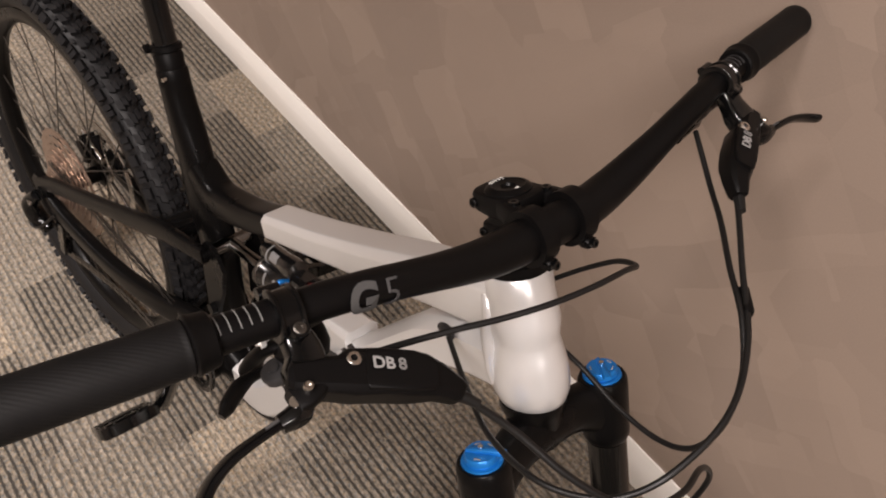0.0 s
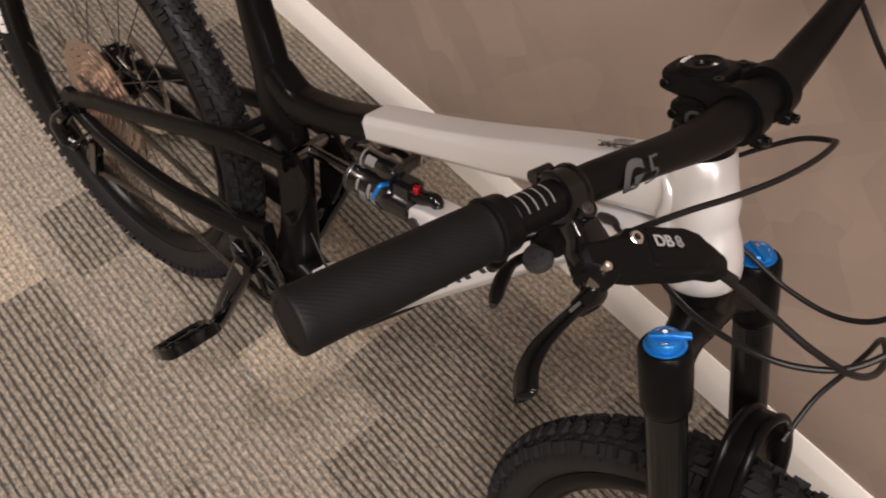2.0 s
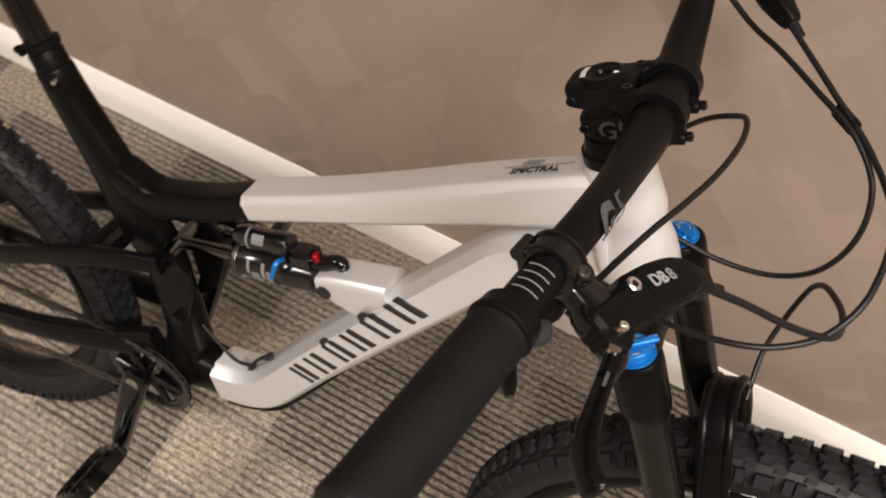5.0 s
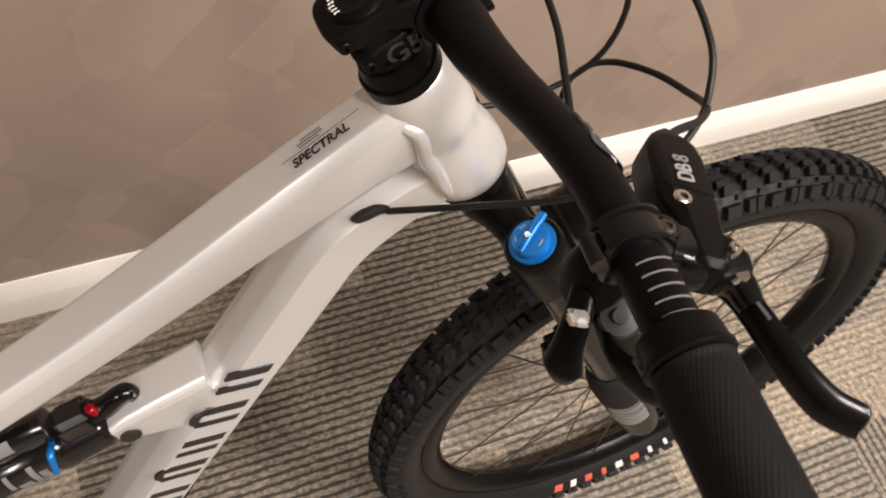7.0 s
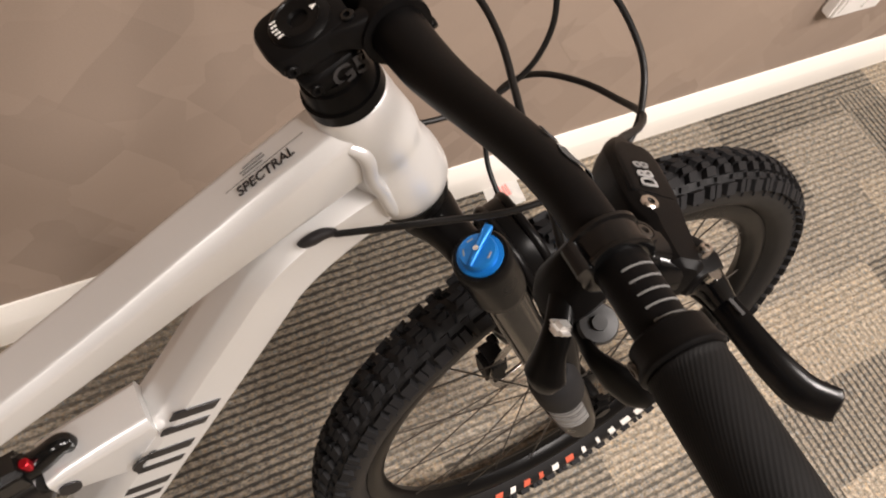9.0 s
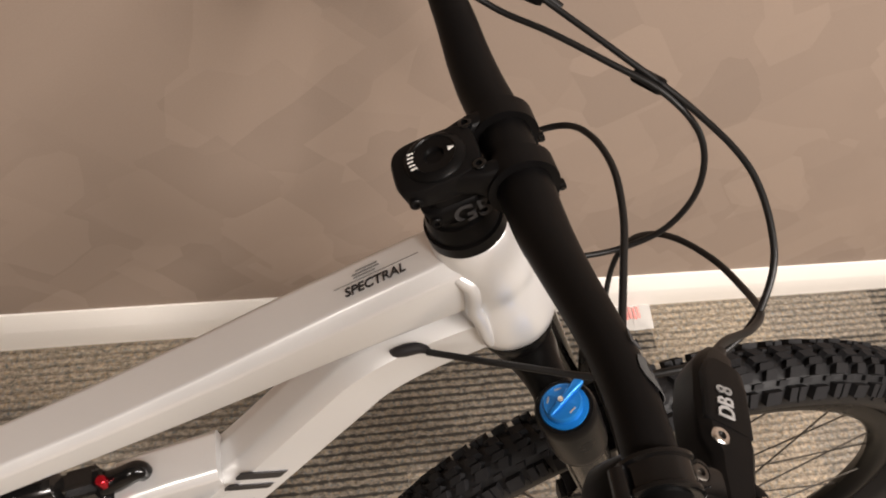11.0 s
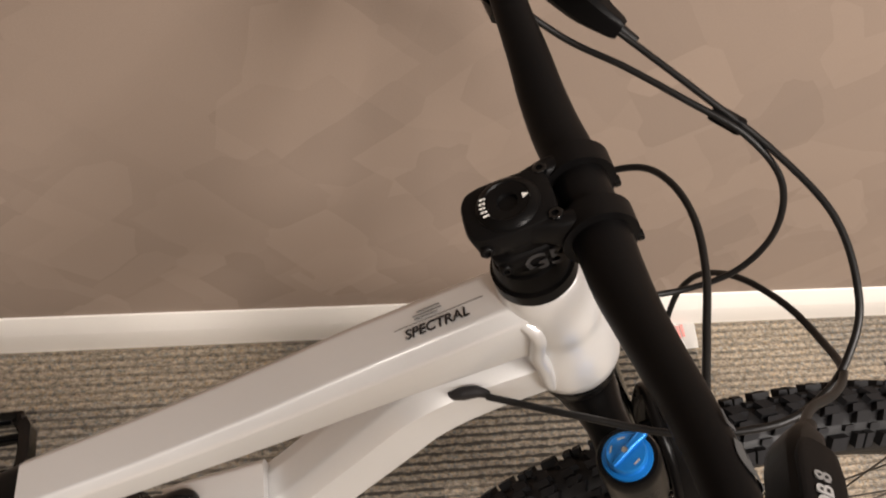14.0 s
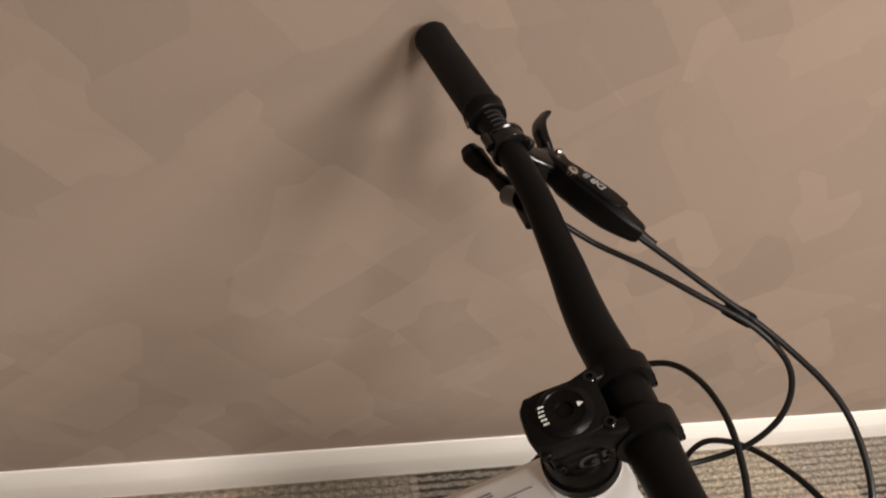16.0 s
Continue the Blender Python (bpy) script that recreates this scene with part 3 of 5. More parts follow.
def handlebar():
    # side, back-and-forth, height, radius: away from the wall, then towards it
    near = [(0.034, -0.0510, 1.0325, 0.0160), (0.060, -0.0515, 1.0338, 0.0152), (0.085, -0.0522, 1.0388, 0.0136), (0.110, -0.0530, 1.0454, 0.0124), (0.135, -0.0540, 1.0527, 0.0117), (0.160, -0.0555, 1.0594, 0.0114), (0.185, -0.0578, 1.0642, 0.0112), (0.205, -0.0604, 1.0658, 0.0112), (0.240, -0.0650, 1.0670, 0.0111), (0.384, -0.0850, 1.0682, 0.0111)]
    far = [(0.0, -0.0512, 1.0325, 0.0160), (0.034, -0.0515, 1.0325, 0.0160), (0.060, -0.0542, 1.0340, 0.0155), (0.085, -0.0570, 1.0389, 0.0146), (0.110, -0.0597, 1.0466, 0.0134), (0.135, -0.0630, 1.0535, 0.0122), (0.165, -0.0672, 1.0626, 0.0114), (0.200, -0.0732, 1.0692, 0.0111), (0.240, -0.0800, 1.0731, 0.0111), (0.384, -0.1025, 1.0745, 0.0111)]
    pts = [(x, -y, z) for y, x, z, r in near[::-1]] + [(x, y, z) for y, x, z, r in far]
    rad = [r for y, x, z, r in near[::-1]] + [r for y, x, z, r in far]
    bm = new_bm()
    tube(bm, pts, rad, 28, 6)
    bar = part("handlebar", bm, M_MATTE, bike, "matte black riser handlebar")
    for s in (-1, 1):
        axis = V((-0.0210, s * 0.149, 0.0015)).normalized()
        at = V((-0.0800, s * 0.240, 1.0731)) if s > 0 else V((-0.0649, -0.240, 1.0669))
        out = 0.0075 if s < 0 else 0.0
        for k in range(5):
            bm = new_bm()
            u, v, a = frame_of(axis, (0, 0, 1))
            loops = []
            for t in np.linspace(-0.66, 0.66, 10):
                c = u * math.cos(t) + v * math.sin(t)
                q = at + axis * (-0.0118 + out + 0.0058 * k)
                loops.append([q + c * 0.0110, q + c * 0.01165, q + c * 0.01165 + axis * 0.0006, q + c * 0.0110 + axis * 0.0006])
            rings(bm, loops)
            part("width_mark", bm, M_GREY if s < 0 else M_DIM, bar)
        bm = new_bm()
        prof = [(0.028 + out, 0.0150), (0.0285 + out, 0.0158), (0.0295 + out, 0.0160), (0.0305 + out, 0.0155), (0.033 + out, 0.0158), (0.090, 0.0161), (0.138, 0.0161), (0.1400, 0.0163), (0.1455, 0.0164), (0.1468, 0.0159), (0.1474, 0.0150), (0.1474, 0.0118), (0.1468, 0.0115), (0.1468, 0.004)]
        lathe(bm, at, axis, prof, 32, (0, 0, 1))
        grip = part("grip", bm, M_GRIP, bike, "black ribbed rubber lock-on grip")
        bm = new_bm()
        lathe(bm, at, axis, [(along_ + out, r) for along_, r in ((0.0135, 0.0118), (0.0138, 0.0146), (0.0150, 0.0158), (0.0235, 0.0166), (0.0250, 0.0174), (0.0266, 0.0174), (0.0275, 0.0164), (0.028, 0.0150))], 36)
        part("lock_ring", bm, M_MATTE, grip, "matte black clamp ring")
        bm = new_bm()
        q = at + axis * (0.0190 + out) + V((-0.0145, 0, -0.0065))
        lathe(bm, q, V((-0.92, 0, -0.39)), [(0.0, 0.0042), (0.0014, 0.0042), (0.0018, 0.0036), (0.0018, 0.002), (0.0004, 0.0018)], 14)
        part("clamp_screw", bm, M_CHAIN, grip)
    return bar


def stem():
    bm = new_bm()
    loops = []
    for up, r0, r1, w in ((-0.044, -0.0170, 0.016, 0.0170), (-0.0425, -0.0190, 0.019, 0.0180), (-0.033, -0.0205, 0.021, 0.0185), (-0.0305, -0.0200, 0.021, 0.0178), (-0.0290, -0.0150, 0.021, 0.0160), (-0.0230, -0.0150, 0.022, 0.0162), (-0.0205, -0.0215, 0.023, 0.0185), (-0.0185, -0.0255, 0.024, 0.0200), (-0.0070, -0.0270, 0.0255, 0.0205), (-0.0045, -0.0258, 0.025, 0.0196), (-0.0038, -0.0240, 0.024, 0.0184)):
        c = st((r0 + r1) / 2, 0, up)
        loops.append(super_loop(c, AXIS_FWD, YY, (r1 - r0) / 2, w, 3.8, 36))
    rings(bm, loops)
    for s in (-1, 1):
        loops = []
        for f, y, up, h, w in ((0.002, 0.0120, -0.0125, 0.0080, 0.0070), (0.014, 0.0160, -0.0135, 0.0090, 0.0068), (0.025, 0.0200, -0.0175, 0.0125, 0.0066), (0.036, 0.0205, -0.0220, 0.0165, 0.0066)):
            loops.append(super_loop(st(f, s * y, up), AXIS_UP, YY, h, w, 4, 20))
        rings(bm, loops)
    body = part("stem", bm, M_MATTE, bike, "matte black short stem")
    c = V((-0.0511, 0, 1.0325))
    for s in (-1, 1):
        bm = new_bm()
        loops = []
        for i in range(36):
            t = 2 * math.pi * i / 36
            d = AXIS_FWD * math.cos(t) + AXIS_UP * math.sin(t)
            far = 0.0212 + 0.0008 * max(0, abs(math.sin(t)) ** 8)
            loops.append([c + d * 0.0162 + YY * s * 0.0135, c + d * far + YY * s * 0.0135, c + d * far + YY * s * 0.0280, c + d * 0.0162 + YY * s * 0.0280])
        rings(bm, loops, closed=True)
        clamp = part("faceplate", bm, M_MATTE, body)
        # bolt lug under the bar, on the front of the clamp
        bm = new_bm()
        q = c + AXIS_FWD * 0.0135 - AXIS_UP * 0.0170 + YY * s * 0.0208
        box(bm, q, (0.015, 0.0125, 0.010), Matrix((AXIS_FWD, YY, AXIS_UP)).transposed(), 0.0035, 3)
        part("bolt_lug", bm, M_MATTE, clamp)
        bm = new_bm()
        lathe(bm, q + AXIS_FWD * 0.0060, AXIS_FWD, [(0.0, 0.0036), (0.0032, 0.0036), (0.0037, 0.0030), (0.0037, 0.0017), (0.0018, 0.0015)], 14)
        part("faceplate_bolt", bm, M_GLOSS, clamp)
        bm = new_bm()
        q = st(0.0225, s * 0.0170, -0.0068)
        lathe(bm, q, AXIS_UP, [(0.0, 0.0042), (0.0032, 0.0042), (0.0037, 0.0036), (0.0037, 0.0020), (0.0015, 0.0018)], 16)
        part("stem_bolt", bm, M_GLOSS, body)
        for up, y in ((-0.0125, 0.0175), (-0.0365, 0.0155)):
            bm = new_bm()
            q = st(-0.0190 if up > -0.02 else -0.0140, s * y, up)
            lathe(bm, q, YY * s, [(0.0, 0.0040), (0.0034, 0.0040), (0.0040, 0.0034), (0.0040, 0.0019), (0.002, 0.0017)], 14)
            part("pinch_bolt", bm, M_MATTE, body)
    bm = new_bm()
    lathe(bm, STEER, AXIS_UP, [(-0.006, 0.0184), (-0.0030, 0.0184), (-0.0008, 0.0160), (0.0000, 0.0135), (-0.0008, 0.0128), (-0.0016, 0.0062), (-0.0040, 0.0052), (-0.0042, 0.002)], 36)
    cap = part("top_cap", bm, M_SATIN, body, "satin black headset top cap")
    bm = new_bm()
    q = st(0.0105, 0.0, -0.0009)
    rings(bm, [[q + AXIS_FWD * 0.0022 + AXIS_UP * h, q - AXIS_FWD * 0.0016 + YY * 0.0017 + AXIS_UP * h, q - AXIS_FWD * 0.0016 - YY * 0.0017 + AXIS_UP * h] for h in (0, 0.0004)])
    part("arrow_mark", bm, M_PRINT, cap, "white arrow mark")
    for i in range(5):
        bm = new_bm()
        box(bm, st(-0.0140 + 0.0006 * abs(i - 2), 0.0060 - i * 0.0030, -0.0002), (0.0044, 0.0013, 0.0010), Matrix((AXIS_FWD, YY, AXIS_UP)).transposed(), 0.0005)
        part("maker_mark", bm, M_PRINT, cap, "white unlettered maker mark")
    bm = new_bm()
    lathe(bm, STEER, AXIS_UP, [(-0.042, 0.0195), (-0.047, 0.0195), (-0.048, 0.0215), (-0.056, 0.0235), (-0.0600, 0.0240), (-0.0608, 0.0262), (-0.0695, 0.0264), (-0.0702, 0.025)], 40)
    part("headset_cup", bm, M_SATIN, bike, "black headset cup")
    m = basis(st(0.0085, -0.0188, -0.0385), AXIS_FWD, AXIS_UP)
    text_mesh("model_print", "G5", 0.0195, m, M_DIM, body, "grey printed letters", 0.0)


def fork():
    bm = new_bm()
    lathe(bm, STEER, AXIS_UP, [(-0.1925, 0.0285), (-0.198, 0.0290), (-0.206, 0.026), (-0.240, 0.021)], 32)
    c = st(0.0, 0, -0.222)
    for s in (-1, 1):
        top = V((0.0038, s * 0.0740, 0.8565))
        mid = top - AXIS_UP * 0.036
        loops = []
        for k, (h, w) in zip(np.linspace(0, 1, 7), ((0.024, 0.024), (0.023, 0.022), (0.022, 0.018), (0.022, 0.016), (0.024, 0.016), (0.028, 0.019), (0.032, 0.022))):
            q = c.lerp(mid, k) + AXIS_UP * 0.004 * math.sin(k * math.pi)
            loops.append(super_loop(q, AXIS_UP, AXIS_FWD, h, w, 2.6, 22))
        rings(bm, loops)
        lathe(bm, top, AXIS_UP, [(-0.068, 0.0195), (-0.064, 0.0216), (-0.056, 0.0222), (-0.012, 0.0226), (-0.004, 0.0222), (-0.001, 0.0205)], 30)
    crown = part("fork_crown", bm, M_SATIN, bike, "satin black suspension fork crown")
    for s in (-1, 1):
        top = V((0.0038, s * 0.0740, 0.8565))
        bm = new_bm()
        rod(bm, top - AXIS_UP * 0.07, top - AXIS_UP * 0.42, 0.0184, n=32)
        part("stanchion", bm, M_STANCHION, crown, "glossy black fork stanchion")
        bm = new_bm()
        low = top - AXIS_UP * 0.335
        lathe(bm, low, -AXIS_UP, [(-0.006, 0.0200), (-0.005, 0.0250), (0.006, 0.0272), (0.010, 0.0276), (0.08, 0.0274), (0.16, 0.0245), (0.190, 0.0215), (0.198, 0.012)], 30)
        box(bm, V((0.268, s * 0.066, 0.375)), (0.038, 0.018, 0.045), Matrix.Rotation(radians(26), 3, "Y"), 0.006)
        rod(bm, V((0.277, s * 0.050, 0.372)), V((0.277, s * 0.078, 0.372)), 0.0105, n=20)
        leg = part("fork_lower", bm, M_SATIN, bike, "black fork lower leg")
        for z, h in ((0.037, 0.002), (0.045, 0.010), (0.060, 0.003), (0.068, 0.015), (0.088, 0.010), (0.102, 0.002)):
            bm = new_bm()
            q = low - AXIS_UP * z
            loops = []
            side = V((0.35, s * 1.0, 0)).normalized() if s > 0 else V((-0.35, -1.0, 0)).normalized()
            u = (side - AXIS_UP * side.dot(AXIS_UP)).normalized()
            v = AXIS_UP.cross(u)
            for t in np.linspace(-0.75, 0.75, 9):
                dd = u * math.cos(t) + v * math.sin(t)
                loops.append([q + dd * 0.0268, q + dd * 0.0281, q + dd * 0.0281 - AXIS_UP * h, q + dd * 0.0268 - AXIS_UP * h])
            rings(bm, loops)
            part("decal", bm, M_GREY, leg, "grey unreadable leg print")
        bm = new_bm()
        lathe(bm, low, AXIS_UP, [(-0.034, 0.0280), (-0.030, 0.0284), (0.004, 0.0280), (0.020, 0.0262), (0.032, 0.0225), (0.036, 0.0200), (0.0365, 0.018)], 30)
        part("wiper_seal", bm, M_RUBBER, leg, "black rubber wiper seal")
        bm = new_bm()
        lathe(bm, top, AXIS_UP, [(-0.002, 0.0178), (0.0005, 0.0172), (0.0010, 0.0141), (0.0062, 0.0140), (0.0076, 0.0131), (0.0076, 0.004)], 32)
        turn = Matrix.Rotation(radians(32 if s < 0 else -35), 3, AXIS_UP)
        d = turn @ AXIS_FWD
        w = AXIS_UP.cross(d)
        loops = [super_loop(top + AXIS_UP * 0.0082 + d * k, w, AXIS_UP, a, b, 3, 14) for k, a, b in ((-0.0124, 0.0016, 0.0012), (-0.005, 0.0024, 0.0022), (0.007, 0.0028, 0.0028), (0.0165, 0.0038, 0.0028), (0.0205, 0.0032, 0.0020))]
        rings(bm, loops)
        knob = part("fork_knob", bm, M_BLUE, crown, "blue anodised fork adjuster knob")
        bm = new_bm()
        rod(bm, top + AXIS_UP * 0.0105, top + AXIS_UP * 0.0128, 0.0022, n=14)
        part("knob_screw", bm, M_STEEL, knob)
        for t in (1.0, 2.1, -1.6):
            bm = new_bm()
            dd = d * math.cos(t) + w * math.sin(t)
            ee = AXIS_UP.cross(dd)
            box(bm, top + AXIS_UP * 0.0078 + dd * 0.0100, (0.0011, 0.0052, 0.0005), Matrix((dd, ee, AXIS_UP)).transposed())
            part("dial_print", bm, M_PALE, knob, "tiny white dial print")
    bm = new_bm()
    arch = [(0.180, -0.074, 0.520), (0.155, -0.071, 0.600), (0.128, -0.062, 0.685), (0.105, -0.038, 0.745), (0.096, 0.0, 0.763), (0.105, 0.038, 0.745), (0.128, 0.062, 0.685), (0.155, 0.071, 0.600), (0.180, 0.074, 0.520)]
    line = curve_points(arch, 6)
    loops = []
    for i, q in enumerate(line):
        d = (line[min(i + 1, len(line) - 1)] - line[max(i - 1, 0)]).normalized()
        f = (AXIS_FWD - d * AXIS_FWD.dot(d)).normalized()
        k = abs(i / (len(line) - 1) - 0.5) * 2
        loops.append(super_loop(q, f, d.cross(f), 0.0120 + 0.002 * k, 0.0035 + 0.004 * k, 2.8, 20))
    rings(bm, loops)
    for off in (-0.0115, 0.0115):
        tube(bm, [V(q) + AXIS_FWD * off + AXIS_UP * 0.0035 for q in arch], 0.0046, 12, 6)
    panel = [(0.150, -0.067, 0.615), (0.122, -0.058, 0.690), (0.104, -0.036, 0.738), (0.097, 0.0, 0.755), (0.104, 0.036, 0.738), (0.122, 0.058, 0.690), (0.150, 0.067, 0.615), (0.140, 0.040, 0.668), (0.122, 0.0, 0.706), (0.140, -0.040, 0.668)]
    rings(bm, [[V(q) + AXIS_FWD * h for q in panel] for h in (-0.002, 0.002)])
    part("fork_arch", bm, M_SATIN, bike, "black fork arch over the tyre")


def wheel(centre, name, label, mark_turn, disc_r, slim=1.0):
    bm = new_bm()
    rim = [(-0.014, 0.312), (-0.0155, 0.306), (-0.0155, 0.296), (-0.010, 0.287), (0.0, 0.283), (0.010, 0.287), (0.0155, 0.296), (0.0155, 0.306), (0.014, 0.312), (0.010, 0.300), (-0.010, 0.300)]
    lathe(bm, centre, YY, rim, 96, (1, 0, 0), False, True)
    top = part(name, bm, M_SATIN, bike, label)
    bm = new_bm()
    prof = []
    for i in range(21):
        t = radians(-128 + 256 * i / 20)
        prof.append((0.0295 * slim * math.sin(t), 0.3385 + 0.0285 * math.cos(t)))
    prof += [(0.012, 0.312), (-0.012, 0.312)]
    lathe(bm, centre, YY, prof, 128, (1, 0, 0), False, True)
    tyre = part("tyre", bm, M_TYRE, top, "black knobbly mountain bike tyre")
    # tread blocks
    verts, faces = [], []

    def block(turn, lat, length, wide, high, skew=0.0):
        """One tread block: turn round the wheel, lat the angle across the casing."""
        base = []
        for r in (-0.002, high):
            k = 1.0 if r < 0 else 0.90
            for a, b in ((-1, -1), (1, -1), (1, 1), (-1, 1)):
                along = a * length / 2 * k
                t = lat + b * wide / 2 * k / 0.0295
                rr = 0.0290 + r
                radial = 0.3385 + rr * math.cos(t)
                y = (rr + 0.001) * math.sin(t) * slim
                ang = turn + (along + skew * b) / 0.37
                base.append((centre.x + radial * math.cos(ang), centre.y + y, centre.z + radial * math.sin(ang)))
        n = len(verts)
        verts.extend(base)
        for f in ((4, 5, 6, 7), (0, 1, 5, 4), (1, 2, 6, 5), (2, 3, 7, 6), (3, 0, 4, 7)):
            faces.append([n + i for i in f])

    count = 86
    for i in range(count):
        t = 2 * math.pi * i / count
        odd = i % 2
        for s in (-1, 1):
            # shoulder block, slit down the middle of every other one
            lat = 0.97 if odd else 1.00
            if odd:
                block(t - 0.0052 / 0.37, s * lat, 0.0088, 0.0125, 0.0074, 0.0006 * s)
                block(t + 0.0052 / 0.37, s * lat, 0.0088, 0.0125, 0.0074, 0.0006 * s)
            else:
                block(t, s * lat, 0.0180, 0.0115, 0.0078, 0.0010 * s)
            # small block in the channel
            block(t + math.pi / count, s * 0.635, 0.0110, 0.0050, 0.0034, 0.0010 * s)
            # fine rib down the sidewall
            block(t - 0.0100 / 0.37, s * 1.28, 0.0016, 0.0110, 0.0014, 0.0)
            # centre blocks, the pair set skew to each other
            turn = t + (0.25 if s > 0 else -0.05) * math.pi / count
            block(turn, s * 0.37, 0.0158 if odd else 0.0128, 0.0090, 0.0068, 0.0022 * s)
            block(turn + 0.0022 / 0.37, s * 0.125, 0.0128 if odd else 0.0158, 0.0062, 0.0068, 0.0016 * s)
    me = bpy.data.meshes.new("tread")
    me.from_pydata(verts, [], faces)
    me.materials.append(M_RUBBER)
    tread = new("tread", me)
    tread.parent = tyre
    tagged(tread, "rows of rubber tread blocks", kind="stuff")
    bm = new_bm()
    lathe(bm, centre, YY, [(-0.055, 0.010), (-0.050, 0.012), (-0.034, 0.012), (-0.032, 0.026), (-0.027, 0.026), (-0.024, 0.015), (0.024, 0.015), (0.027, 0.026), (0.032, 0.026), (0.034, 0.012), (0.052, 0.010)], 28)
    hub = part("hub", bm, M_SATIN, top, "black wheel hub")
    bm = new_bm()
    rod(bm, (0, 0, 0), (0, 0, 1), 0.0011, n=6)
    spoke = mesh_of("spoke", bm, M_CHAIN)
    for i in range(28):
        s = -1 if i % 2 else 1
        lead = 0.52 if (i // 2) % 2 else -0.52
        t = 2 * math.pi * i / 28
        p = centre + V((0.026 * math.cos(t + lead * 2.6), s * 0.0295, 0.026 * math.sin(t + lead * 2.6)))
        q = centre + V((0.286 * math.cos(t), s * 0.004, 0.286 * math.sin(t)))
        ob = new("spoke", spoke)
        ob.parent = top
        ob.matrix_local = Matrix.Translation(p) @ (q - p).to_track_quat("Z", "Y").to_matrix().to_4x4() @ Matrix.Diagonal((1, 1, (q - p).length, 1))
    # brake disc on the wall side
    bm = new_bm()
    o = centre + YY * 0.043
    lathe(bm, o, YY, [(-0.0009, disc_r), (0.0009, disc_r), (0.0009, disc_r - 0.016), (-0.0009, disc_r - 0.016)], 60, (1, 0, 0), False, True)
    for i in range(6):
        t = 2 * math.pi * i / 6
        a = o + V((0.022 * math.cos(t), 0, 0.022 * math.sin(t)))
        b = o + V(((disc_r - 0.012) * math.cos(t + 0.5), 0, (disc_r - 0.012) * math.sin(t + 0.5)))
        tube(bm, [a, a.lerp(b, 0.5) + V((-0.004 * math.sin(t), 0, 0.004 * math.cos(t))), b], 0.0028, 8, 4, 0.4)
    rod(bm, o - YY * 0.002, o + YY * 0.002, 0.024, n=24)
    part("brake_disc", bm, M_STEEL, top, "steel brake disc")
    # sidewall print
    for a, w, r0, h, m in mark_turn:
        bm = new_bm()
        loops = []
        for t in np.linspace(a - w / 2, a + w / 2, 5):
            lo = []
            for rr, lift in ((r0, 0.0009), (r0 + h / 2, 0.0009), (r0 + h, 0.0009), (r0 + h, -0.001), (r0, -0.001)):
                y = -0.0295 * slim * math.sqrt(max(0.0, 1 - ((rr - 0.3385) / 0.0285) ** 2)) - lift
                lo.append(centre + V((rr * math.cos(t), y, rr * math.sin(t))))
            loops.append(lo)
        rings(bm, loops)
        part("sidewall_print", bm, m, tyre)
    return top


